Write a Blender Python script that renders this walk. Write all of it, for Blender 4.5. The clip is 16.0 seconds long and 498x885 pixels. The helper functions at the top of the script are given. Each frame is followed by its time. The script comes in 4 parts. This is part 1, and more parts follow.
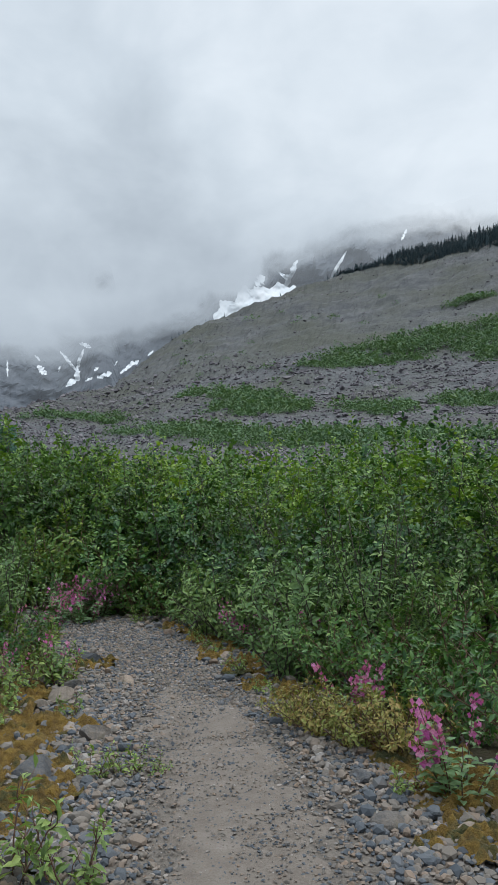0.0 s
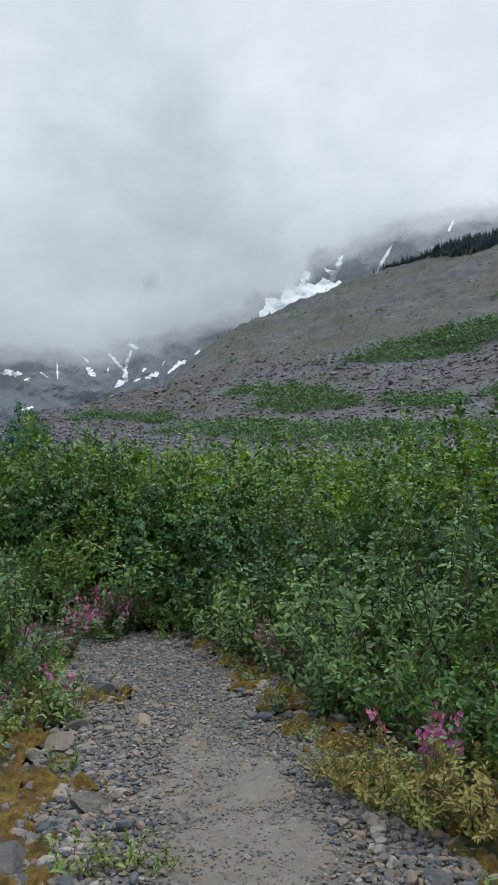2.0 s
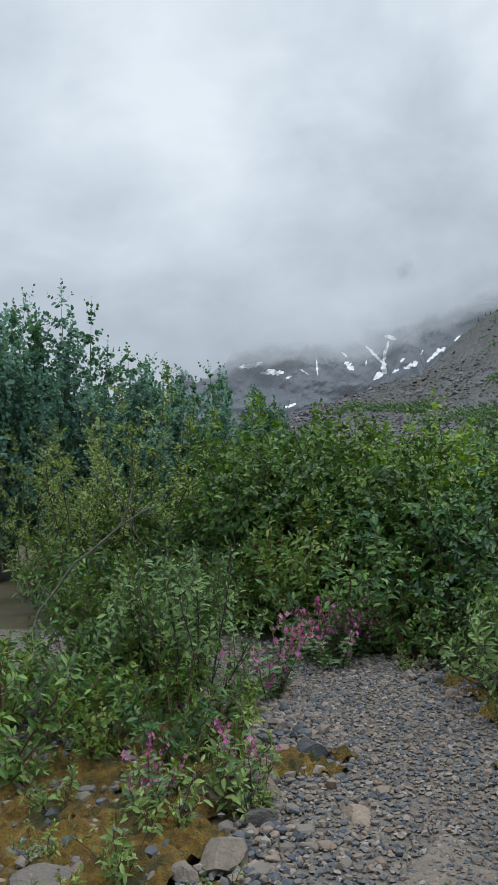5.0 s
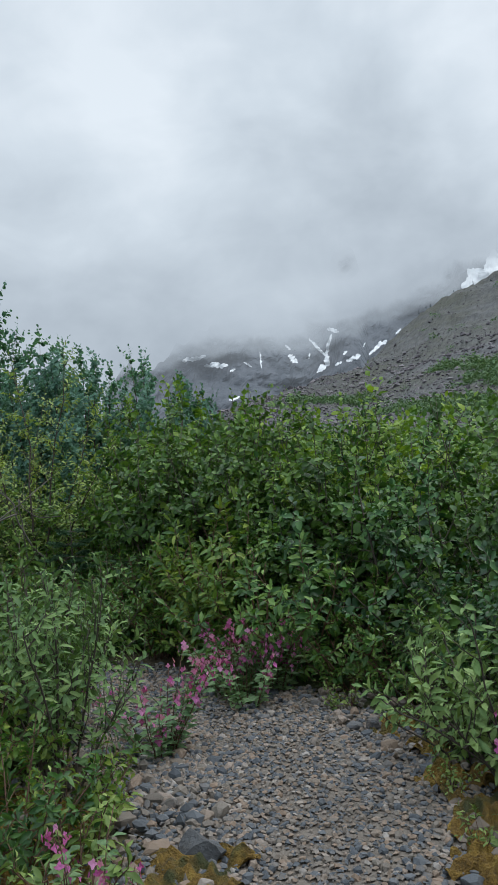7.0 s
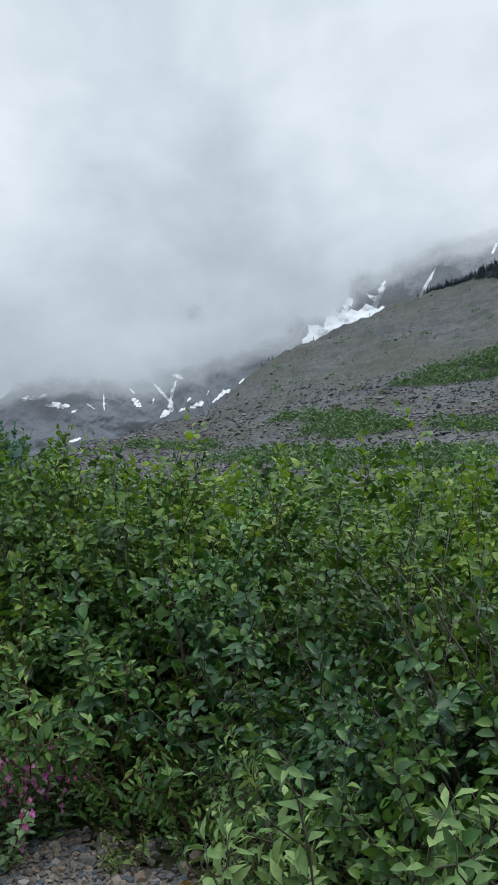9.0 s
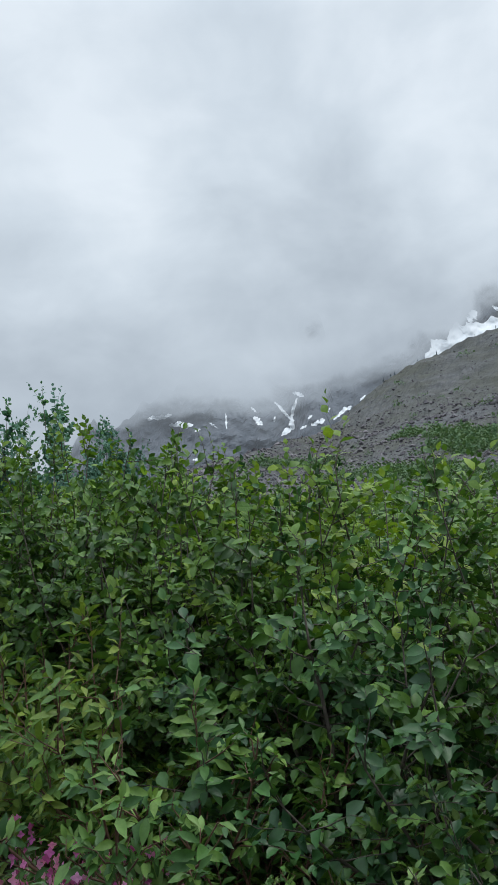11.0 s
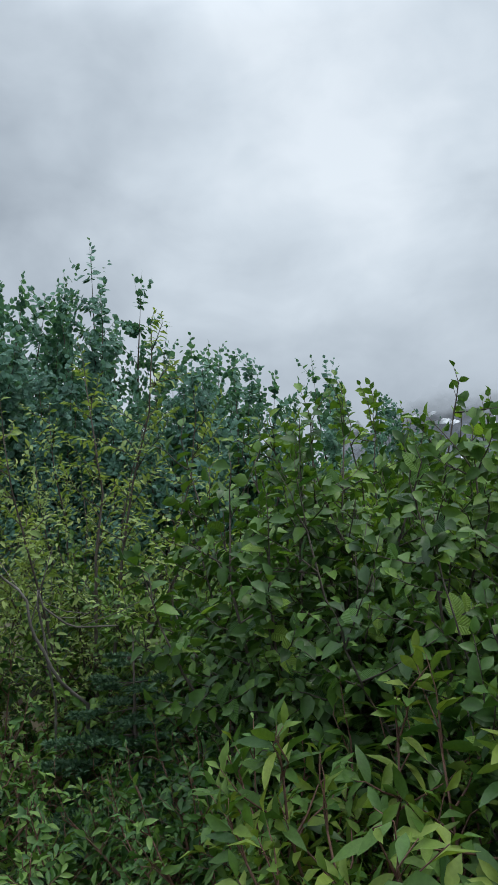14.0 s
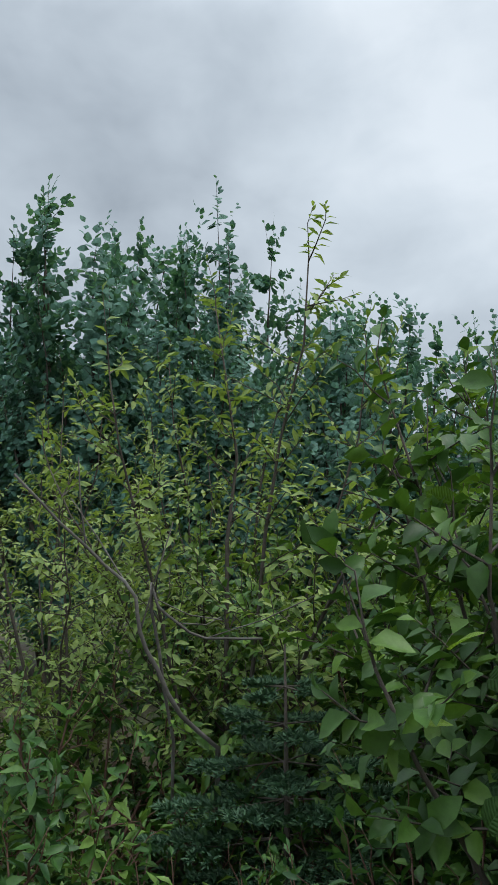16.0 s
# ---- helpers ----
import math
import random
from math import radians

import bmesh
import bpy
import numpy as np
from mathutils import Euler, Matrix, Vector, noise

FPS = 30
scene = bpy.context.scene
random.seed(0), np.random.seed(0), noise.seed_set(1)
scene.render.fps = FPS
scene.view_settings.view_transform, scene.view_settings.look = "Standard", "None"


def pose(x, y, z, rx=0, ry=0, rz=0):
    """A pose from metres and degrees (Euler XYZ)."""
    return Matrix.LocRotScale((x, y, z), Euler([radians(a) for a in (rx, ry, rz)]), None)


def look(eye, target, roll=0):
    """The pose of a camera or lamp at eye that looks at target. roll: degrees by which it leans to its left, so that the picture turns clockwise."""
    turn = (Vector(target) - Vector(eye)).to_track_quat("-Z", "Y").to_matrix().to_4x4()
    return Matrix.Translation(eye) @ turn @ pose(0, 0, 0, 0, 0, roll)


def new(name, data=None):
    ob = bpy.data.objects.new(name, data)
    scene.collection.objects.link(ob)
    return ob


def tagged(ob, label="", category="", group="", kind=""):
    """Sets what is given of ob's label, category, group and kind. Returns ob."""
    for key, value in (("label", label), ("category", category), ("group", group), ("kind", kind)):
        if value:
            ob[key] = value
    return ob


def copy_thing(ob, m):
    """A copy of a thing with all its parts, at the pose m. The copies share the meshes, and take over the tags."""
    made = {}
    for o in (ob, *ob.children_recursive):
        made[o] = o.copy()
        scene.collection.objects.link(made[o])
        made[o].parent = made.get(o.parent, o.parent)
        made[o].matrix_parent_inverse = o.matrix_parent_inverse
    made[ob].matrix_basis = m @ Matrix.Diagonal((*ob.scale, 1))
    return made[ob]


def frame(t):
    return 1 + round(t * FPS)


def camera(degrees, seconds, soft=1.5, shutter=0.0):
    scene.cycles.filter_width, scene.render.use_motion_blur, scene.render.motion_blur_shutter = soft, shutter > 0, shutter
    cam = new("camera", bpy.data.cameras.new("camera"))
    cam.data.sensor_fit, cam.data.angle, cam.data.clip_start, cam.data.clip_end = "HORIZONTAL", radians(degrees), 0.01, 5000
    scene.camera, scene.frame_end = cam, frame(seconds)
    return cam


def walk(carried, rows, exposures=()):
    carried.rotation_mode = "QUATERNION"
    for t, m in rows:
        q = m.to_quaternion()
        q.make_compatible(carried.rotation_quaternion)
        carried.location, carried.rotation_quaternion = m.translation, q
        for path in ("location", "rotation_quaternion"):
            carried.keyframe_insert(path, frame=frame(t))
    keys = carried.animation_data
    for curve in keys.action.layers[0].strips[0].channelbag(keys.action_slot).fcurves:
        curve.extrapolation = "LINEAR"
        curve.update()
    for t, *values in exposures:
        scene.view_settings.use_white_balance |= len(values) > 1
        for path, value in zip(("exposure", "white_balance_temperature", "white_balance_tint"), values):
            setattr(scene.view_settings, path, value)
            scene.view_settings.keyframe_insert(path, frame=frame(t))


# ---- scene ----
cam = camera(34.0, 16.0, soft=0.8)
PATH = [
    (0, (0.06, 0.129, 1.529), (0.052, 2.127, 1.61), -0.5),
    (0.5, (0.046, 0.389, 1.532), (0.035, 2.387, 1.61), -0.5),
    (1, (0.086, 0.645, 1.505), (0.05, 2.644, 1.585), -0.9),
    (1.5, (0.146, 0.931, 1.518), (0.073, 2.928, 1.593), -1.1),
    (2, (0.13, 1.209, 1.514), (0.004, 3.203, 1.591), -1.4),
    (2.5, (0.139, 1.476, 1.491), (-0.096, 3.46, 1.567), -2.1),
    (3, (0.164, 1.774, 1.505), (-0.246, 3.73, 1.588), -2.7),
    (3.5, (0.096, 2.05, 1.495), (-0.357, 3.996, 1.578), -2.4),
    (4, (0.072, 2.374, 1.465), (-0.5, 4.288, 1.55), -2.5),
    (4.2, (0.063, 2.498, 1.45), (-0.593, 4.385, 1.542), -2.2),
    (6.3, (-0.043, 3.738, 1.389), (-0.816, 5.582, 1.45), -3.5),
    (6.5, (-0.061, 3.849, 1.402), (-0.79, 5.711, 1.462), -3.5),
    (7, (-0.098, 4.096, 1.411), (-0.716, 5.997, 1.469), -3.7),
    (7.5, (-0.101, 4.417, 1.435), (-0.576, 6.359, 1.512), -2.7),
    (8, (-0.127, 4.649, 1.449), (-0.376, 6.629, 1.576), -2.3),
    (8.2, (-0.118, 4.765, 1.468), (-0.266, 6.755, 1.598), -2.5),
    (10.5, (-0.319, 6.059, 1.515), (-0.82, 7.985, 1.708), -1.7),
    (11, (-0.432, 6.288, 1.492), (-0.955, 8.207, 1.695), -2.0),
    (11.5, (-0.56, 6.538, 1.471), (-1.166, 8.432, 1.685), -2.1),
    (12, (-0.659, 6.802, 1.491), (-1.395, 8.648, 1.71), -2.1),
    (12.5, (-0.85, 7.025, 1.491), (-1.588, 8.871, 1.706), -2.6),
    (13, (-0.981, 7.293, 1.47), (-1.835, 9.088, 1.689), -3.0),
    (13.5, (-1.135, 7.554, 1.433), (-2.198, 9.232, 1.67), -1.5),
    (14, (-1.347, 7.753, 1.46), (-2.452, 9.404, 1.688), -2.4),
    (14.5, (-1.549, 7.981, 1.445), (-2.692, 9.606, 1.673), -1.9),
    (15, (-1.778, 8.21, 1.444), (-3.002, 9.775, 1.669), -0.7),
    (15.5, (-2.092, 8.374, 1.451), (-3.352, 9.911, 1.673), -0.0),
    (16, (-2.293, 8.593, 1.428), (-3.618, 10.076, 1.636), -0.4),
]
walk(cam, [(t, look(eye, target, roll)) for t, eye, target, roll in PATH])

# ---- world, sun, cloud colour ----
FARSPOT = Vector((0.0, 0.0, 1.5))


def nod(nt, kind, **sets):
    n = nt.nodes.new(kind)
    for k, v in sets.items():
        if k == "operation":
            n.operation = v
        elif k == "blend_type":
            n.blend_type = v
        elif k == "data_type":
            n.data_type = v
        else:
            n.inputs[k].default_value = v
    return n


def mth(nt, op, a, b=None, c=None, clamp=False):
    n = nt.nodes.new("ShaderNodeMath")
    n.operation, n.use_clamp = op, clamp
    for i, v in enumerate((a, b, c)):
        if v is None:
            continue
        if isinstance(v, (int, float)):
            n.inputs[i].default_value = v
        else:
            nt.links.new(v, n.inputs[i])
    return n.outputs[0]


def ramp(nt, fac, stops, mode="LINEAR"):
    n = nt.nodes.new("ShaderNodeValToRGB")
    n.color_ramp.interpolation = mode
    els = n.color_ramp.elements
    while len(els) < len(stops):
        els.new(0.5)
    for e, (p, c) in zip(els, stops):
        e.position = p
        e.color = (*c, 1) if isinstance(c, tuple) else (c, c, c, 1)
    nt.links.new(fac, n.inputs[0])
    return n.outputs[0]


def noise_tex(nt, vec, scale, detail=4.0, rough=0.55, dist=0.0):
    n = nod(nt, "ShaderNodeTexNoise", Scale=scale, Detail=detail, Roughness=rough, Distortion=dist)
    if vec is not None:
        nt.links.new(vec, n.inputs["Vector"])
    return n.outputs[0]


def mixc(nt, fac, a, b, mode="MIX"):
    n = nt.nodes.new("ShaderNodeMix")
    n.data_type, n.blend_type = "RGBA", mode
    for sock, v in ((n.inputs[0], fac), (n.inputs[6], a), (n.inputs[7], b)):
        if isinstance(v, (int, float)):
            sock.default_value = v
        elif isinstance(v, tuple):
            sock.default_value = (*v, 1)
        else:
            nt.links.new(v, sock)
    return n.outputs[2]


def cloud_colour(nt, direction):
    """Overcast cloud colour as a function of the direction in which it lies."""
    mp = nod(nt, "ShaderNodeMapping")
    mp.inputs["Scale"].default_value = (1.0, 1.0, 1.5)
    mp.inputs["Location"].default_value = (0.35, 0.1, 0.2)
    nt.links.new(direction, mp.inputs[0])
    big = noise_tex(nt, mp.outputs[0], 2.6, 5.0, 0.5, 0.25)
    fine = noise_tex(nt, mp.outputs[0], 9.0, 5.0, 0.55, 0.4)
    v = mth(nt, "ADD", mth(nt, "MULTIPLY", big, 0.8), mth(nt, "MULTIPLY", fine, 0.2))
    sep = nod(nt, "ShaderNodeSeparateXYZ")
    nt.links.new(direction, sep.inputs[0])
    up = mth(nt, "MULTIPLY_ADD", sep.outputs[2], 0.85, -0.235)
    v = mth(nt, "ADD", v, mth(nt, "MINIMUM", up, 0.06))
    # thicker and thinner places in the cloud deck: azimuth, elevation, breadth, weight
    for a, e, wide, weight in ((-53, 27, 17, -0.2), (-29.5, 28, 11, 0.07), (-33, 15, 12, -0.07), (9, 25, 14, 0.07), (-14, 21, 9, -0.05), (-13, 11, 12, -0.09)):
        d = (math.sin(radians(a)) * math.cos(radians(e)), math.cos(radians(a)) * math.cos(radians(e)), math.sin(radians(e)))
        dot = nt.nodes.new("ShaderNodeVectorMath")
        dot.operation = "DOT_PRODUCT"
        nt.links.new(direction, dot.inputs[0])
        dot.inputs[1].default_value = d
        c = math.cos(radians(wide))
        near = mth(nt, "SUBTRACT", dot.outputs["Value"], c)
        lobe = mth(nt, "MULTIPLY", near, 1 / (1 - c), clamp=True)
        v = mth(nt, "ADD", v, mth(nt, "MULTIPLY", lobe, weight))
    col = ramp(nt, v, [(0.22, (0.35, 0.41, 0.48)), (0.40, (0.50, 0.575, 0.655)), (0.55, (0.64, 0.725, 0.81)), (0.68, (0.78, 0.86, 0.94))])
    # an overcast sky is brighter overhead than at the horizon
    zen = ramp(nt, sep.outputs[2], [(0.55, 0.4), (0.95, 1.0)])
    return mixc(nt, 1.0, col, mixc(nt, 1.0, zen, (2.5, 2.5, 2.5), "MULTIPLY"), "MULTIPLY")


world = bpy.data.worlds.new("overcast_sky")
scene.world = world
world.use_nodes = True
wt = world.node_tree
wt.nodes.clear()
wout = wt.nodes.new("ShaderNodeOutputWorld")
sky = wt.nodes.new("ShaderNodeTexSky")
sky.sky_type, sky.sun_disc = "NISHITA", False
sky.sun_elevation, sky.sun_rotation = radians(64), radians(67)
bg_sky, bg_cloud = wt.nodes.new("ShaderNodeBackground"), wt.nodes.new("ShaderNodeBackground")
bg_sky.inputs[1].default_value, bg_cloud.inputs[1].default_value = 0.08, 1.0
wt.links.new(sky.outputs[0], bg_sky.inputs[0])
wco = wt.nodes.new("ShaderNodeTexCoord")
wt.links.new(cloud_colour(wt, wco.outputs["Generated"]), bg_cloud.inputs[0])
wmix = wt.nodes.new("ShaderNodeMixShader")
wmix.inputs[0].default_value = 0.97
wt.links.new(bg_sky.outputs[0], wmix.inputs[1])
wt.links.new(bg_cloud.outputs[0], wmix.inputs[2])
wt.links.new(wmix.outputs[0], wout.inputs[0])

sun = new("sun", bpy.data.lights.new("sun", "SUN"))
sun.data.energy, sun.data.angle, sun.data.color = 1.3, radians(30), (1.0, 0.97, 0.92)
sun.matrix_world = look((35, 15, 80), (0, 0, 0))
scene.view_settings.exposure = 0.0


# ---- materials ----
def material(name):
    m = bpy.data.materials.new(name)
    m.use_nodes = True
    nt = m.node_tree
    nt.nodes.clear()
    out = nt.nodes.new("ShaderNodeOutputMaterial")
    bsdf = nt.nodes.new("ShaderNodeBsdfPrincipled")
    nt.links.new(bsdf.outputs[0], out.inputs[0])
    return m, nt, bsdf, out


def coords(nt, which="Object"):
    return nt.nodes.new("ShaderNodeTexCoord").outputs[which]


def bump(nt, bsdf, height, strength, distance):
    b = nod(nt, "ShaderNodeBump", Strength=strength, Distance=distance)
    nt.links.new(height, b.inputs["Height"])
    nt.links.new(b.outputs[0], bsdf.inputs["Normal"])


def leaf_material(name, low, mid, high, rough=0.5, glow=0.16, vein=60.0, single=0.4, ribs=0.0):
    m, nt, bsdf, out = material(name)
    geo = nt.nodes.new("ShaderNodeNewGeometry")
    oi = nt.nodes.new("ShaderNodeObjectInfo")
    isl = geo.outputs["Random Per Island"]
    v = mth(nt, "ADD", mth(nt, "MULTIPLY", isl, 1 - single), mth(nt, "MULTIPLY", oi.outputs["Random"], single))
    col = ramp(nt, v, [(0.15, low), (0.52, mid), (0.88, high)])
    blot = noise_tex(nt, coords(nt), vein, 3.0, 0.6)
    col = mixc(nt, 0.45, col, ramp(nt, blot, [(0.3, 0.6), (0.7, 1.3)]), "MULTIPLY")
    nt.links.new(col, bsdf.inputs["Base Color"])
    bsdf.inputs["Roughness"].default_value = rough
    bsdf.inputs["Specular IOR Level"].default_value = 0.35
    relief = blot
    if ribs:
        # side veins that run forwards from the midrib of each single leaf
        sep = nod(nt, "ShaderNodeSeparateXYZ")
        nt.links.new(coords(nt), sep.inputs[0])
        across = mth(nt, "ABSOLUTE", sep.outputs[0])
        wave = mth(nt, "SINE", mth(nt, "MULTIPLY", mth(nt, "SUBTRACT", sep.outputs[1], mth(nt, "MULTIPLY", across, 0.75)), ribs))
        mid = mth(nt, "SMOOTH_MIN", mth(nt, "MULTIPLY", across, 22.0), 1.0, 0.3)
        wave = mth(nt, "MULTIPLY", mth(nt, "POWER", mth(nt, "MULTIPLY_ADD", wave, 0.5, 0.5), 0.35), mid)
        relief = mth(nt, "ADD", mth(nt, "MULTIPLY", blot, 0.3), wave)
        col = mixc(nt, 0.3, col, ramp(nt, wave, [(0.2, 1.45), (0.75, 0.9)]), "MULTIPLY")
        nt.links.new(col, bsdf.inputs["Base Color"])
    bump(nt, bsdf, relief, 0.35 if ribs else 0.25, 0.02 if ribs else 0.004)
    tr = nt.nodes.new("ShaderNodeBsdfTranslucent")
    nt.links.new(mixc(nt, 1.0, col, (1.2, 1.25, 0.5), "MULTIPLY"), tr.inputs[0])
    mx = nt.nodes.new("ShaderNodeMixShader")
    mx.inputs[0].default_value = glow
    nt.links.new(bsdf.outputs[0], mx.inputs[1])
    nt.links.new(tr.outputs[0], mx.inputs[2])
    nt.links.new(mx.outputs[0], out.inputs[0])
    return m


def grain_material(name, stops, scale, rough=0.85, bump_d=0.01, bump_s=0.6, scale2=None, tint=None, isl=0.0, obj=0.0, which="Object"):
    """Two scales of noise, and variation from island to island or from object to object."""
    m, nt, bsdf, out = material(name)
    co = coords(nt, which)
    a = noise_tex(nt, co, scale, 6.0, 0.6)
    b = noise_tex(nt, co, scale2 or scale * 9, 4.0, 0.6)
    v = mth(nt, "ADD", mth(nt, "MULTIPLY", a, 0.65), mth(nt, "MULTIPLY", b, 0.35))
    if isl:
        geo = nt.nodes.new("ShaderNodeNewGeometry")
        v = mth(nt, "ADD", mth(nt, "MULTIPLY", v, 1 - isl), mth(nt, "MULTIPLY", geo.outputs["Random Per Island"], isl))
    if obj:
        oi = nt.nodes.new("ShaderNodeObjectInfo")
        v = mth(nt, "ADD", mth(nt, "MULTIPLY", v, 1 - obj), mth(nt, "MULTIPLY", oi.outputs["Random"], obj))
    col = ramp(nt, v, stops)
    if tint:
        col = mixc(nt, ramp(nt, noise_tex(nt, co, tint[1], 5.0, 0.6), [(tint[2], 0.0), (tint[3], 1.0)]), col, tint[0])
    nt.links.new(col, bsdf.inputs["Base Color"])
    bsdf.inputs["Roughness"].default_value = rough
    bump(nt, bsdf, mth(nt, "ADD", a, mth(nt, "MULTIPLY", b, 0.5)), bump_s, bump_d)
    return m


ALDER_TONES = ((0.03, 0.078, 0.018), (0.066, 0.15, 0.027), (0.15, 0.265, 0.038))
WILLOW_TONES = ((0.027, 0.08, 0.023), (0.066, 0.16, 0.036), (0.165, 0.28, 0.06))
GREY_TONES = ((0.07, 0.14, 0.045), (0.135, 0.235, 0.075), (0.25, 0.36, 0.125))
ALDER = leaf_material("alder_leaf", *ALDER_TONES, 0.42, 0.2)
ALDER_PALE = leaf_material("alder_leaf_young", (0.065, 0.142, 0.026), (0.125, 0.23, 0.036), (0.25, 0.36, 0.05), 0.42, 0.32)
# on the low bushes this dark, barely translucent tone stands in for shade
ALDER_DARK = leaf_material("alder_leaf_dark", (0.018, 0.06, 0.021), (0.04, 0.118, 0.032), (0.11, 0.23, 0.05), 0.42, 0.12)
ALDER_SINGLE = leaf_material("alder_single_leaf", (0.035, 0.095, 0.026), (0.085, 0.19, 0.038), (0.22, 0.35, 0.06), 0.42, 0.36, 9.0, 1.0, 62.0)
WILLOW = leaf_material("willow_leaf", *WILLOW_TONES, 0.42, 0.24)
WILLOW_YOUNG_TONES = ((0.038, 0.098, 0.021), (0.092, 0.185, 0.033), (0.21, 0.285, 0.05))
WILLOW_YOUNG = leaf_material("young_willow_leaf", *WILLOW_YOUNG_TONES, 0.5, 0.28)
WILLOW_YOUNG_SINGLE = leaf_material("young_willow_single_leaf", *WILLOW_YOUNG_TONES, 0.45, 0.28, 9.0, 1.0)
WILLOW_PALE = leaf_material("pale_willow_leaf", (0.115, 0.19, 0.055), (0.205, 0.30, 0.09), (0.34, 0.43, 0.14), 0.5, 0.3)
WILLOW_GREY = leaf_material("grey_willow_leaf", *GREY_TONES, 0.6)
WILLOW_GREY_SINGLE = leaf_material("grey_willow_single_leaf", *GREY_TONES, 0.6, single=1.0)
WILLOW_YELLOW = leaf_material("yellowing_leaf", (0.16, 0.20, 0.05), (0.24, 0.25, 0.065), (0.31, 0.22, 0.07), 0.6)
COTTON = leaf_material("cottonwood_leaf", (0.055, 0.14, 0.11), (0.10, 0.22, 0.168), (0.16, 0.31, 0.235), 0.6, 0.3)
FIRE_LEAF = leaf_material("fireweed_leaf", (0.09, 0.175, 0.08), (0.14, 0.24, 0.11), (0.20, 0.30, 0.14), 0.55, 0.22)
PETAL = leaf_material("fireweed_petal", (0.42, 0.08, 0.31), (0.60, 0.16, 0.47), (0.70, 0.32, 0.60), 0.6, 0.35, 60.0, 0.8)
NEEDLE = leaf_material("spruce_needle", (0.03, 0.08, 0.04), (0.06, 0.13, 0.062), (0.12, 0.21, 0.095), 0.6, 0.05)
# needle colour lightened and blued, with distance haze painted into it
HAZED_NEEDLE = leaf_material("hazed_spruce_needle", (0.048, 0.08, 0.095), (0.064, 0.102, 0.12), (0.08, 0.12, 0.136), 0.8, 0.0)
FAR_SHRUB = leaf_material("slope_shrub_leaf", (0.05, 0.105, 0.055), (0.075, 0.145, 0.07), (0.115, 0.185, 0.085), 0.7, 0.2, 2.0)
BARK = grain_material("bark", [(0.3, (0.04, 0.032, 0.026)), (0.6, (0.09, 0.075, 0.06)), (0.8, (0.16, 0.14, 0.12))], 40, 0.9, 0.003)
RED_BARK = grain_material("reddish_stem", [(0.3, (0.07, 0.035, 0.025)), (0.7, (0.16, 0.08, 0.05))], 40, 0.7, 0.002)
DEAD = grain_material("weathered_dead_wood", [(0.3, (0.07, 0.06, 0.052)), (0.55, (0.13, 0.118, 0.105)), (0.72, (0.26, 0.245, 0.23))], 9, 0.9, 0.003)
STONE_TONES = [(0.18, (0.066, 0.077, 0.09)), (0.34, (0.105, 0.115, 0.127)), (0.44, (0.145, 0.125, 0.107)), (0.6, (0.17, 0.15, 0.128)), (0.76, (0.215, 0.155, 0.112)), (0.88, (0.28, 0.262, 0.242))]
STONE = grain_material("river_stone", STONE_TONES, 9, 0.8, 0.004, 0.5, 70, None, 0.75)
STONE_PART = grain_material("loose_river_stone", STONE_TONES, 9, 0.8, 0.004, 0.5, 70, None, 0.0, 0.75)
ROCK = grain_material("boulder", [(0.32, (0.07, 0.074, 0.08)), (0.5, (0.165, 0.138, 0.112)), (0.68, (0.28, 0.22, 0.17))], 7, 0.85, 0.02, 0.9, 60, ((0.07, 0.07, 0.045), 5, 0.58, 0.72), 0, 0.45)
DIRT = grain_material("packed_gravel_dirt", [(0.3, (0.12, 0.098, 0.08)), (0.5, (0.165, 0.139, 0.116)), (0.7, (0.215, 0.186, 0.16))], 9, 0.95, 0.015, 0.9, 110)
GRAVEL = grain_material("gravel_bed", [(0.3, (0.09, 0.077, 0.064)), (0.5, (0.135, 0.116, 0.098)), (0.7, (0.19, 0.165, 0.14))], 12, 0.95, 0.02, 0.9, 60)
SOIL = grain_material("mossy_soil", [(0.3, (0.03, 0.024, 0.014)), (0.5, (0.06, 0.048, 0.024)), (0.7, (0.10, 0.075, 0.035))], 1.6, 0.95, 0.03, 0.9, 30, ((0.05, 0.065, 0.022), 1.1, 0.5, 0.62))
MOSS = grain_material("orange_moss", [(0.3, (0.07, 0.046, 0.015)), (0.45, (0.18, 0.108, 0.02)), (0.57, (0.29, 0.18, 0.032)), (0.70, (0.35, 0.26, 0.06))], 14, 0.95, 0.06, 1.0, 140, ((0.06, 0.068, 0.02), 5, 0.5, 0.64))
SCREE = grain_material("moraine_rubble", [(0.38, (0.05, 0.055, 0.059)), (0.5, (0.08, 0.084, 0.088)), (0.62, (0.12, 0.121, 0.123))], 0.09, 0.95, 1.5, 1.0, 0.6, ((0.066, 0.07, 0.056), 0.02, 0.42, 0.62))
SCREE_ROCK = grain_material("scree_boulder", [(0.2, (0.07, 0.065, 0.075)), (0.5, (0.12, 0.11, 0.122)), (0.8, (0.20, 0.185, 0.197))], 0.2, 0.9, 0.2, 0.5, 1.5, None, 0.7)
MOUNTAIN = grain_material("mountain_rock", [(0.3, (0.05, 0.06, 0.075)), (0.5, (0.08, 0.092, 0.112)), (0.7, (0.12, 0.132, 0.152))], 0.006, 0.95, 12, 0.9, 0.04)
SNOW = grain_material("old_snow", [(0.3, (0.72, 0.76, 0.80)), (0.7, (0.88, 0.90, 0.92))], 0.01, 0.7, 3, 0.4, 0.08)


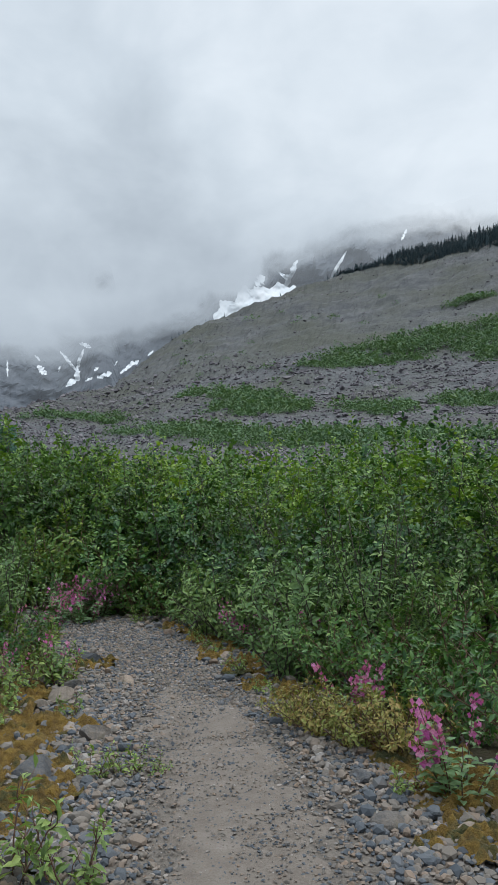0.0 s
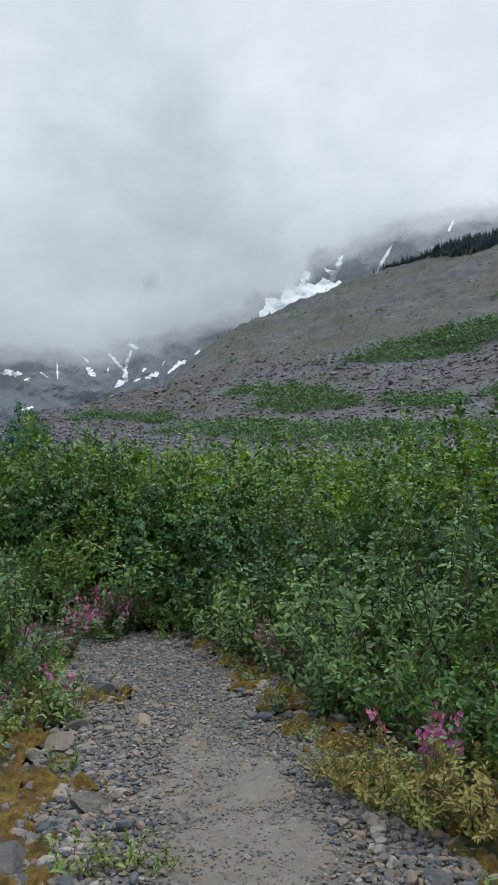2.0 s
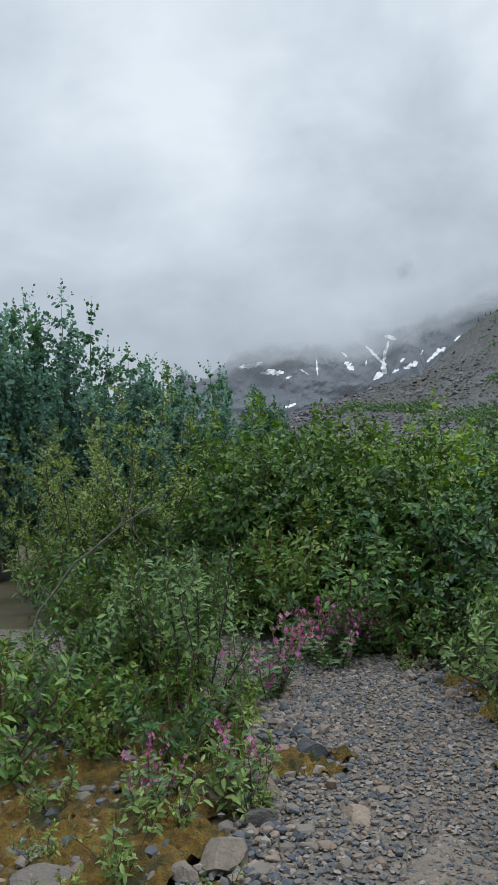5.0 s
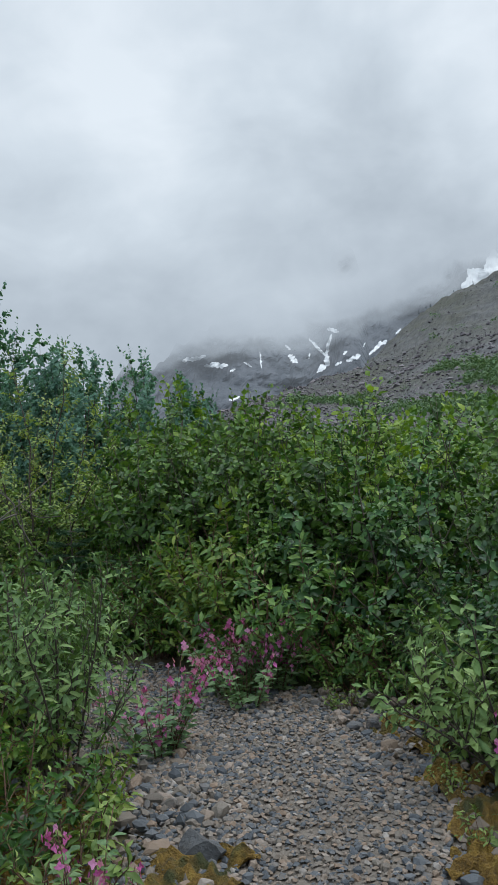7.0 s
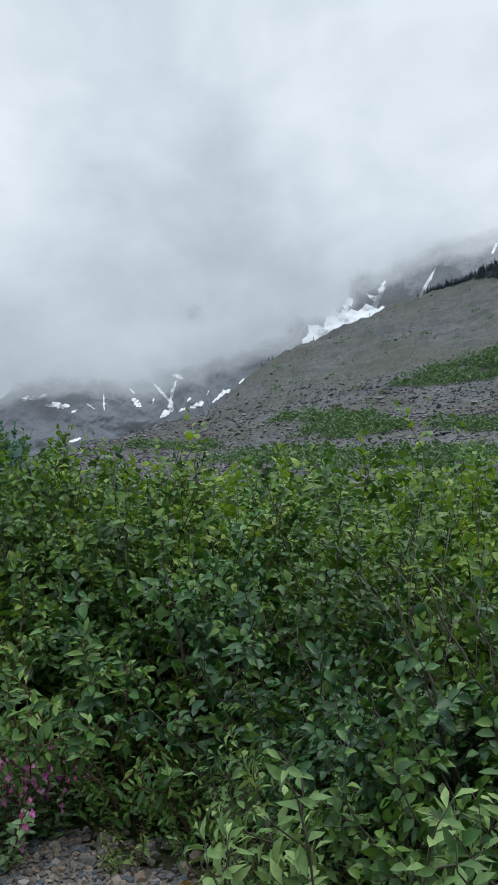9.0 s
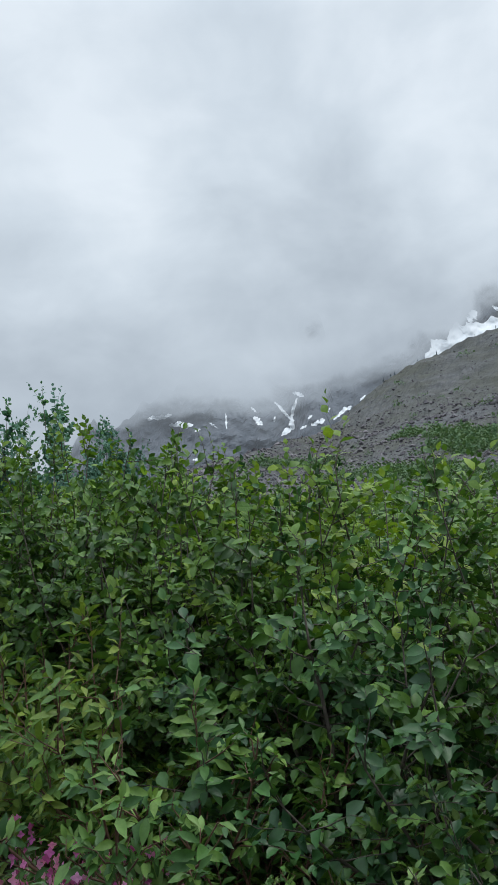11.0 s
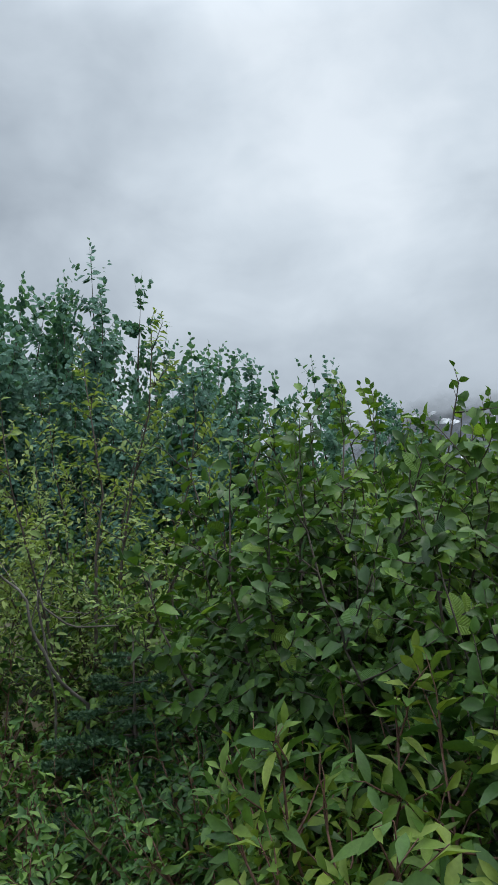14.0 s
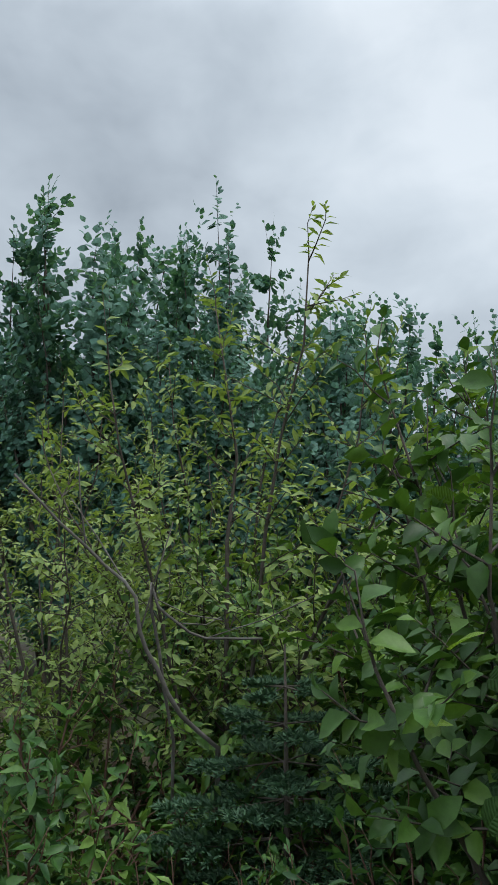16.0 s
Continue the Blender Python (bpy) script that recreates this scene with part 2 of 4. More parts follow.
# ---- mesh helpers ----
class Geo:
    """Collects vertices and triangles."""

    def __init__(self):
        self.v, self.t, self.n = [], [], 0

    def add(self, v, t):
        self.v.append(np.asarray(v, float).reshape(-1, 3))
        self.t.append(np.asarray(t, int).reshape(-1, 3) + self.n)
        self.n += len(self.v[-1])

    def mesh(self, name, mat, smooth=True):
        me = bpy.data.meshes.new(name)
        if self.v:
            v, t = np.concatenate(self.v), np.concatenate(self.t)
            me.vertices.add(len(v))
            me.vertices.foreach_set("co", v.ravel())
            me.loops.add(3 * len(t))
            me.loops.foreach_set("vertex_index", t.ravel().astype(np.int32))
            me.polygons.add(len(t))
            me.polygons.foreach_set("loop_start", np.arange(0, 3 * len(t), 3, dtype=np.int32))
            me.polygons.foreach_set("use_smooth", np.full(len(t), smooth))
            me.update(calc_edges=True)
        me.materials.append(mat)
        return me


def part(name, data, parent, label=""):
    ob = new(name, data)
    ob.parent = parent
    if label:
        ob["label"] = label
    return ob


def unit(a):
    return a / np.maximum(np.linalg.norm(a, axis=-1, keepdims=True), 1e-9)


def tube(geo, pts, r0, r1, sides=5):
    """A tapered, capped tube along points."""
    pts = np.asarray(pts, float)
    n = len(pts)
    tan = unit(np.gradient(pts, axis=0))
    ref = np.array([0.31, 0.95, 0.05]) if abs(tan[0][2]) > 0.7 else np.array([0.0, 0.0, 1.0])
    a = unit(np.cross(tan, ref))
    b = np.cross(tan, a)
    rad = np.linspace(r0, r1, n)[:, None, None]
    ang = np.linspace(0, 2 * np.pi, sides, endpoint=False)
    ring = pts[:, None] + rad * (np.cos(ang)[None, :, None] * a[:, None] + np.sin(ang)[None, :, None] * b[:, None])
    tris = []
    for i in range(n - 1):
        for j in range(sides):
            p, q = i * sides + j, i * sides + (j + 1) % sides
            tris += [(p, q, q + sides), (p, q + sides, p + sides)]
    top = n * sides
    tris += [((n - 1) * sides + j, (n - 1) * sides + (j + 1) % sides, top) for j in range(sides)]
    geo.add(np.concatenate([ring.reshape(-1, 3), pts[-1:]]), tris)


# leaf shapes: (across, along, lift) for a leaf of length 1
def leaf_shape(width, fold=0.12, droop=0.18, full=0.38):
    w = width / 2
    v = np.array([(0, 0, 0), (0, .36, -.02), (0, .7, -droop * .5), (0, 1, -droop),
                  (-w, full, fold), (-w * .86, .70, fold * .7 - droop * .5), (w, full, fold), (w * .86, .70, fold * .7 - droop * .5)])
    t = [(0, 1, 4), (1, 2, 5), (1, 5, 4), (2, 3, 5), (0, 6, 1), (1, 6, 7), (1, 7, 2), (2, 7, 3)]
    return v, np.array(t)


def leaf_shape_plain(width, droop=0.15):
    w = width / 2
    v = np.array([(0, 0, 0), (-w, .38, .06), (w, .38, .06), (-w * .75, .72, -droop * .4), (w * .75, .72, -droop * .4), (0, 1, -droop)])
    return v, np.array([(0, 2, 1), (1, 2, 4), (1, 4, 3), (3, 4, 5)])


def leaf_shape_fine(width, fold=0.1, droop=0.2, teeth=0.06, blunt=0.75):
    """A leaf with a curved, toothed outline and a midrib."""
    n = 7
    t = np.linspace(0, 1, n)
    half = width / 2 * np.sin(np.pi * t ** blunt) ** .75
    half = half * (1 + teeth * np.where(np.arange(n) % 2, 1, -1))
    lift = -droop * t ** 2
    v, tris = [], []
    for i in range(n):
        v += [(-half[i], t[i] - .03 * (i % 2), lift[i] + fold * half[i] * 2), (0, t[i], lift[i]), (half[i], t[i] - .03 * (i % 2), lift[i] + fold * half[i] * 2)]
    for i in range(n - 1):
        a = 3 * i
        for c in (0, 1):
            if i > 0:
                tris.append((a + c, a + c + 1, a + c + 3))
            if i < n - 2:
                tris.append((a + c + 1, a + c + 4, a + c + 3))
    return np.array(v), np.array(tris)


OVATE_FINE, LANCE_FINE = leaf_shape_fine(0.68), leaf_shape_fine(0.3, 0.14, 0.34, 0.02, 0.9)
OVATE, OVATE_FAR = leaf_shape(0.6, 0.16, 0.26), leaf_shape_plain(0.62, 0.22)
ELLIPTIC = leaf_shape(0.44, 0.08, 0.2, 0.45)
LANCE = leaf_shape(0.36, 0.06, 0.28, 0.46)
BROAD = (np.array([(0, 0, 0), (-.42, .42, .06), (.42, .42, .06), (0, 1, -.12)]), np.array([(0, 2, 1), (1, 2, 3)]))
DIAMOND_THIN = (np.array([(0, 0, 0), (-.13, .5, 0), (.13, .5, 0), (0, 1, 0)]), np.array([(0, 2, 1), (1, 2, 3)]))
DIAMOND = (np.array([(0, 0, 0), (-.4, .5, .05), (.4, .5, .05), (0, 1, -.1)]), np.array([(0, 2, 1), (1, 2, 3)]))
ROUNDISH = leaf_shape_plain(0.8)


def leaves(geo, shape, base, way, normal, length):
    v, t = shape
    base, way, normal, length = np.asarray(base), unit(np.asarray(way)), np.asarray(normal), np.asarray(length)
    side = unit(np.cross(way, normal))
    up = np.cross(side, way)
    n, k = len(base), len(v)
    out = base[:, None] + length[:, None, None] * (v[None, :, 0, None] * side[:, None] + v[None, :, 1, None] * way[:, None] + v[None, :, 2, None] * up[:, None])
    tris = t[None] + (np.arange(n) * k)[:, None, None]
    geo.add(out.reshape(-1, 3), tris.reshape(-1, 3))


def grow(rng, height, spread, stems, twigs, per_twig, leaf_len, shape, upright=0.45, twig_len=0.3, bare=0.1, stem_r=0.012, fine=True, loose=0, tips=2, face=0.75, clump=3):
    """Stems with twigs and leaves set alternately along them. Returns a list of wooden stems, and the foliage."""
    woods, twig_wood, fol = [], Geo(), Geo()
    B, W, N, L = [], [], [], []
    for s in range(stems):
        wood = Geo()
        az = 2.4 * s + rng.normal(0, .4)
        q = (s + .5) / stems
        reach = spread * (0.15 + .85 * q ** .6)
        h = height * (1.0 - .45 * q ** 1.5) * rng.uniform(.84, 1.02)
        out = np.array([np.cos(az), np.sin(az), 0])
        u = np.linspace(0, 1, 7)[:, None]
        wob = np.cumsum(np.clip(rng.normal(0, 0.03, (7, 3)), -.05, .05) * min(height, 2.6) / 2 * np.array([1, 1, .3]), axis=0)
        pts = out * (0.06 * rng.uniform(.2, 1.5) + reach * u ** 0.95) + np.array([0, 0, 1]) * h * u ** (0.9 - .2 * q) + wob * u
        tube(wood, pts, stem_r * rng.uniform(.7, 1.2), 0.003, 5)
        for k in range(twigs + tips):
            last = k >= twigs
            f = min(bare + (1 - bare) * (k // clump * clump + rng.uniform(0, 1.1)) / twigs, 1.0) if not last else 1.0
            i = min(int(f * 6), 5)
            p0 = pts[i] + (pts[i + 1] - pts[i]) * (f * 6 - i)
            taz = rng.uniform(0, 2 * np.pi) if rng.random() < .55 else az + rng.normal(0, 1.0)
            d = np.array([np.cos(taz), np.sin(taz), 0]) * (1 - upright) + np.array([0, 0, upright]) * rng.uniform(.2, 1.5)
            if last:
                d = unit(pts[6] - pts[5]) * .8 + np.array([0, 0, .35]) + rng.normal(0, .42, 3) * (1 if k > twigs else 0)
            tl = twig_len * rng.uniform(.6, 1.3) * (1.15 - .5 * f)
            d = unit(d)
            w = np.linspace(0, 1, 4)[:, None]
            tp = p0 + d * tl * w + np.array([0, 0, 1]) * tl * (.3 * upright * w ** 2) + rng.normal(0, .015, (4, 3)) * w
            if fine or k % 2 == 0:
                tube(twig_wood, tp if fine else tp[[0, 3]], 0.0038, 0.0012, 3)
            m = max(3, int(per_twig * rng.uniform(.7, 1.3) * (.6 if last else 1)))
            g = np.linspace(.08, 1.0, m)
            j = np.minimum((g * 3).astype(int), 2)
            pos = tp[j] + (tp[j + 1] - tp[j]) * (g * 3 - j)[:, None]
            td = unit(tp[j + 1] - tp[j])
            radial = unit(p0 * np.array([1, 1, 0]) + np.array([d[0], d[1], 0]) * .5 * spread + out * .05)
            facing = np.array([0, 0, 1.0]) + face * radial + rng.normal(0, .22, 3)
            sv = unit(np.cross(td, facing + rng.normal(0, .25, (m, 3))))
            sign = np.where(np.arange(m) % 2, 1.0, -1.0)[:, None]
            fwd = (0.35 + 1.3 * g ** 4)[:, None]
            way = td * fwd + sv * sign * (1.15 - .6 * g[:, None]) + rng.normal(0, .28, (m, 3)) - np.array([0, 0, .06])
            nor = facing + rng.normal(0, .42, (m, 3)) - .15 * unit(way)
            B.append(pos), W.append(way), N.append(nor)
            L.append(leaf_len * rng.uniform(.6, 1.15, m) * (1.05 - .35 * g ** 3))
        woods.append(wood)
    B, W, N, L = np.concatenate(B), np.concatenate(W), np.concatenate(N), np.concatenate(L)
    order = np.argsort(-L)
    B, W, N, L = B[order], W[order], N[order], L[order]
    k = min(loose, len(B))
    leaves(fol, shape, B[k:], W[k:], N[k:], L[k:])
    return woods + [twig_wood], fol, (B[:k], unit(W[:k]), N[:k], L[:k])


def joined(woods):
    g = Geo()
    for w in woods:
        for v, t in zip(w.v, w.t):
            g.v.append(v)
        off = g.n
        g.t += [t + off for t in w.t]
        g.n += w.n
    return g


def plant(name, grown, bark, leafmat, label, category, split=True, crown_name="foliage", single=None):
    """A thing of single stems, its twigs and foliage; far ones carry their wood in one piece.
    single: shape and material of the leaves that are pieces of their own."""
    woods, fol = grown[0], grown[1]
    root = tagged(new(name), label, category)
    if split:
        for w in woods[:-1]:
            part("stem", w.mesh("stem", bark), root)
        tagged(part("branchwork", woods[-1].mesh("branchwork", bark), root), kind="stuff")
    else:
        tagged(part("wood", joined(woods).mesh("wood", bark), root), kind="stuff")
    tagged(part(crown_name, fol.mesh(crown_name, leafmat), root), kind="stuff")
    if single:
        g = Geo()
        g.add(*single[0])
        me = g.mesh("leaf", single[1])
        for base, way, normal, length in zip(*grown[2]):
            side = unit(np.cross(way, normal))
            up = np.cross(side, way)
            m = Matrix.Identity(4)
            for c in range(3):
                m[c][0], m[c][1], m[c][2], m[c][3] = side[c] * length, way[c] * length, up[c] * length, base[c]
            part("leaf", me, root).matrix_basis = m
    return root


def polar(az, el, r):
    a = np.radians(az)
    return np.stack([r * np.sin(a), r * np.cos(a), FARSPOT.z + r * np.tan(np.radians(el))], -1)


def grid_tris(rows, cols):
    i = np.arange((rows - 1) * (cols - 1))
    p = i // (cols - 1) * cols + i % (cols - 1)
    return np.concatenate([np.stack([p, p + 1, p + cols + 1], 1), np.stack([p, p + cols + 1, p + cols], 1)])


def fbm(pts, scale, octaves=4):
    return np.array([noise.fractal(Vector(p) * scale, 1.0, 2.0, octaves) for p in pts])


# ---- the far country: ground, moraine, mountain, cloud ----
def smooth_step(x):
    x = np.clip(x, 0, 1)
    return x * x * (3 - 2 * x)


TRAIL = np.array([(0.1, -8.0), (0.05, -3.0), (0.05, 1.0), (0.04, 3.0), (-0.04, 4.0), (-0.25, 5.1), (-0.55, 6.2), (-0.88, 7.2), (-1.28, 7.95), (-1.85, 8.32), (-2.6, 8.65), (-3.6, 8.9), (-5.0, 8.9), (-8.0, 8.4)])


def trail_point(s):
    """A point of the trail's middle line and its direction; s from 0 to 1."""
    k = s * (len(TRAIL) - 1)
    i = int(min(max(k, 0), len(TRAIL) - 2))
    f = k - i
    p0, p1, p2, p3 = TRAIL[max(i - 1, 0)], TRAIL[i], TRAIL[i + 1], TRAIL[min(i + 2, len(TRAIL) - 1)]
    p = 0.5 * (2 * p1 + (p2 - p0) * f + (2 * p0 - 5 * p1 + 4 * p2 - p3) * f * f + (3 * p1 - p0 - 3 * p2 + p3) * f ** 3)
    d = 0.5 * ((p2 - p0) + 2 * (2 * p0 - 5 * p1 + 4 * p2 - p3) * f + 3 * (3 * p1 - p0 - 3 * p2 + p3) * f * f)
    return p, d / np.linalg.norm(d)


TRAIL_LINE = np.array([trail_point(s)[0] for s in np.linspace(0, 1, 160)])


def off_trail(x, y):
    return float(np.min(np.hypot(TRAIL_LINE[:, 0] - x, TRAIL_LINE[:, 1] - y)))


def ground_height(x, y):
    d = off_trail(x, y) if abs(x) < 14 and -10 < y < 24 else 5.0
    return 0.05 * smooth_step((d - 0.6) / 0.8) * (1 + noise.noise((x * 1.3, y * 1.3, 0.5))) - 0.02


def build_ground():
    radii = np.concatenate([np.arange(0.0, 14, 0.25), np.geomspace(14, 4500, 40)])
    angs = np.linspace(0, 2 * np.pi, 145)
    v = []
    for r in radii:
        for a in angs:
            x, y = r * np.sin(a) - 0.8, r * np.cos(a) + 6.0
            v.append((x, y, ground_height(x, y) if r < 18 else 0.0))
    g = Geo()
    g.add(v, grid_tris(len(radii), len(angs))[:, ::-1])
    tagged(new("ground", g.mesh("ground", SOIL)), "dark mossy soil and litter under the shrubs", "ground", kind="structure")


def bed_width(y):
    """The gravel bed narrows towards the bend."""
    return float(np.interp(y, [4.6, 6.3], [1.0, 0.76]))


def strip(name, half, lift, mat, label, wobble, seed, end=1.0):
    rows, cols = 170, 13
    v = []
    for i in range(rows):
        p, d = trail_point(end * i / (rows - 1))
        nrm = np.array([d[1], -d[0]])
        wl = half * (1 + wobble * noise.noise((i * .13, seed, 0)) * 2)
        wr = half * (1 + wobble * noise.noise((i * .13, seed + 9, 0)) * 2)
        taper = min(1.0, (rows - 1 - i) / 16) if end < 1 else bed_width(p[1])
        wl, wr = wl * taper, wr * taper
        for j in range(cols):
            f = j / (cols - 1) * 2 - 1
            q = p + nrm * (f * (wr if f > 0 else wl))
            z = lift - 0.012 * max(0, abs(f) - .8) * 5 + 0.008 * noise.noise((q[0] * 4, q[1] * 4, seed))
            v.append((q[0], q[1], z))
    g = Geo()
    g.add(v, grid_tris(rows, cols))
    return tagged(new(name, g.mesh(name, mat)), label, "path", kind="structure")


RIDGE_AZ = np.array([-60, -40, -30, -24, -17.2, -13.5, -9.7, -7.7, -5.0, -1.8, 0.6, 3.4, 5.8, 8.2, 11.7, 14.0, 17.1, 25, 40, 70, 100, 130])
RIDGE_EL = np.array([-0.5, -0.2, 0.8, 2.4, 4.5, 5.4, 6.1, 8.0, 9.95, 11.3, 12.1, 13.2, 13.7, 14.2, 14.95, 15.5, 16.05, 17, 17, 14, 8, 0])
RIDGE_R = np.array([150, 180, 200, 240, 300, 380, 470, 540, 590, 620, 640, 650, 660, 660, 660, 660, 660, 640, 600, 500, 400, 300])


def moraine_at(az, u, rough=True):
    """A point of the moraine: u 0 at its toe, 1 at its crest, past 1 behind."""
    az, u = np.broadcast_arrays(np.asarray(az, float), np.asarray(u, float))
    top, far = np.interp(az, RIDGE_AZ, RIDGE_EL), np.interp(az, RIDGE_AZ, RIDGE_R)
    r = 55 + (far - 55) * u
    el = -1.7 + (top + 1.7) * np.minimum(u, 1) ** 0.75
    p = polar(az, el, r)
    p[..., 2] -= np.maximum(u - 1, 0) * far * 0.25
    if rough:
        flat = p.reshape(-1, 3)
        dz = fbm(flat, 0.03, 5) * 0.006 + fbm(flat, 0.25, 3) * 0.0025
        flat[:, 2] += dz * np.repeat(1, len(flat)) * np.hypot(flat[:, 0], flat[:, 1]) * np.minimum(1, u.ravel() * 4)
    return p


def build_moraine():
    azs = np.concatenate([np.arange(-60, -32, 1.0), np.arange(-32, 24, 0.25), np.arange(24, 131, 2.0)])
    us = np.concatenate([np.linspace(0, 1, 70), [1.03, 1.1, 1.3, 1.8]])
    A, U = np.meshgrid(azs, us)
    g = Geo()
    g.add(moraine_at(A, U).reshape(-1, 3), grid_tris(len(us), len(azs)))
    tagged(new("moraine", g.mesh("moraine", SCREE, False)), "long grey moraine slope of rubble with thin olive growth", "hillside", kind="structure")


ICO_V = np.array([(0, 0, 1), *[(np.cos(a) * .894, np.sin(a) * .894, .447) for a in np.arange(5) * 1.2566], *[(np.cos(a + .628) * .894, np.sin(a + .628) * .894, -.447) for a in np.arange(5) * 1.2566], (0, 0, -1)])
ICO_T = np.array([(0, 1 + i, 1 + (i + 1) % 5) for i in range(5)] + [(1 + i, 6 + i, 1 + (i + 1) % 5) for i in range(5)] + [(1 + (i + 1) % 5, 6 + i, 6 + (i + 1) % 5) for i in range(5)] + [(6 + i, 11, 6 + (i + 1) % 5) for i in range(5)])


OCT_V = np.array([(1, 0, 0), (0, 1, 0), (-1, 0, 0), (0, -1, 0), (0, 0, 1), (0, 0, -1), (.75, .75, .3), (-.75, -.75, .3)])
OCT_T = np.array([(0, 6, 4), (6, 1, 4), (1, 2, 4), (2, 7, 4), (7, 3, 4), (3, 0, 4), (6, 0, 5), (1, 6, 5), (2, 1, 5), (7, 2, 5), (3, 7, 5), (0, 3, 5)])


def pebbles(geo, rng, pos, size, flat=0.6, rough=0.22, body=(ICO_V, ICO_T)):
    """Uneven small stones at the places given."""
    n, k = len(pos), len(body[0])
    v = body[0][None] * (1 + rng.normal(0, rough, (n, k, 1)))
    sc = np.stack([rng.uniform(.75, 1.3, n), rng.uniform(.7, 1.1, n), flat * rng.uniform(.7, 1.3, n)], 1)
    v = v * (sc * np.asarray(size)[:, None] / 2)[:, None]
    a, b = rng.uniform(0, 6.28, n), rng.normal(0, .3, n)
    ca, sa, cb, sb = np.cos(a)[:, None], np.sin(a)[:, None], np.cos(b)[:, None], np.sin(b)[:, None]
    x, y, z = v[..., 0], v[..., 1], v[..., 2]
    y, z = y * cb - z * sb, y * sb + z * cb
    v = np.stack([x * ca - y * sa, x * sa + y * ca, z], -1) + np.asarray(pos)[:, None]
    t = body[1][None] + (np.arange(n) * k)[:, None, None]
    geo.add(v.reshape(-1, 3), t.reshape(-1, 3))


def u_for(az, el):
    top = np.interp(az, RIDGE_AZ, RIDGE_EL)
    return np.clip((el + 1.7) / (top + 1.7), 0, 1) ** (1 / 0.75)


GREEN_BANDS = [(10.5, 8.6, 7.0, 0.95), (17, 9.0, 3.5, 1.5), (5.5, 8.0, 2.2, 0.35), (-1.2, 5.6, 4.2, 0.5), (0.3, 4.6, 4.0, 0.6), (9, 4.6, 3.0, 0.5), (15, 5.0, 2.5, 0.5), (-12, 4.0, 4.5, 0.3), (-4, 3.0, 6.0, 0.45), (15.5, 11.7, 2.2, 0.25), (6, 2.5, 12, 0.5)]


def greenness(az, el):
    """How thickly shrubs stand on the slope there."""
    tot = 0
    for a, e, wa, we in GREEN_BANDS:
        tilt = 0.14 * (az - a) if e > 7 else 0.0
        tot = max(tot, 1.25 - ((az - a) / wa) ** 2 - ((el - e - tilt) / we) ** 2)
    if tot < 0.12:
        return 0.0
    return tot + 0.8 * noise.noise((az * .9, el * 2.2, 3.0)) + 0.9 * noise.noise((az * 3.1, el * 6.0, 5.0))


def build_scree(rng):
    P, S = [], []
    while len(P) < 18000:
        az = rng.uniform(-26, 22)
        hi = np.interp(az, [-26, -17, -9.7, 0, 5, 17], [3.0, 4.4, 6.0, 7.8, 7.8, 7.4])
        el = rng.uniform(-0.2, hi + abs(rng.normal(0, .5)))
        if greenness(az, el) > 0.45 and rng.random() < .8:
            continue
        P.append((az, u_for(az, el)))
        S.append(rng.uniform(.45, 1.25) if rng.random() < .92 else rng.uniform(1.25, 2.4))
    while len(P) < 21500:
        az = rng.uniform(-14, 22)
        u = rng.uniform(.5, .995)
        if noise.noise((az * .8, u * 9, 2.0)) > -.1 or rng.random() < .25:
            P.append((az, u))
            S.append(rng.uniform(.25, .6) if rng.random() < .9 else rng.uniform(.6, 1.2))
    P = np.array(P)
    pos = moraine_at(P[:, 0], P[:, 1])
    size = np.array(S) * (0.45 + np.hypot(pos[:, 0], pos[:, 1]) / 430)
    g = Geo()
    pebbles(g, rng, pos, size, 0.8, 0.25, (OCT_V, OCT_T))
    tagged(new("scree_boulders", g.mesh("scree_boulders", SCREE_ROCK, False)), "field of purplish grey boulders on the moraine", "boulders", kind="stuff")


def build_slope_shrubs(rng):
    g = Geo()
    B, W, N, L = [], [], [], []
    k = 0
    while k < 3000:
        az, el = rng.uniform(-27, 24), rng.uniform(-0.3, 12.5)
        v = greenness(az, el)
        if el > np.interp(az, RIDGE_AZ, RIDGE_EL) - 0.9:
            continue
        if v < 0.55 and rng.random() > (0.03 if v > 0 else 0.008):
            continue
        k += 1
        p = moraine_at(np.array([az]), np.array([u_for(az, el)]))[0]
        r = np.hypot(p[0], p[1])
        s = rng.uniform(.6, 1.1) * (0.7 + r / 240) * (1.7 if rng.random() < .15 else 1.0)
        m = 46
        d = unit(rng.normal(0, 1, (m, 3)) * np.array([1, 1, .8]))
        d[:, 2] = np.abs(d[:, 2])
        B.append(p + d * s * rng.uniform(.35, 1.15, (m, 1)) * np.array([1.3, 1.3, 1.0]))
        W.append(d + rng.normal(0, .8, (m, 3)))
        N.append(.6 * d + np.array([0, 0, 1.0]) + rng.normal(0, .25, (m, 3)))
        L.append(s * rng.uniform(.22, .5, m))
    leaves(g, DIAMOND, np.concatenate(B), np.concatenate(W), np.concatenate(N), np.concatenate(L))
    tagged(new("slope_shrubs", g.mesh("slope_shrubs", FAR_SHRUB, False)), "low green alder scrub in patches on the moraine", "shrubs", kind="stuff")


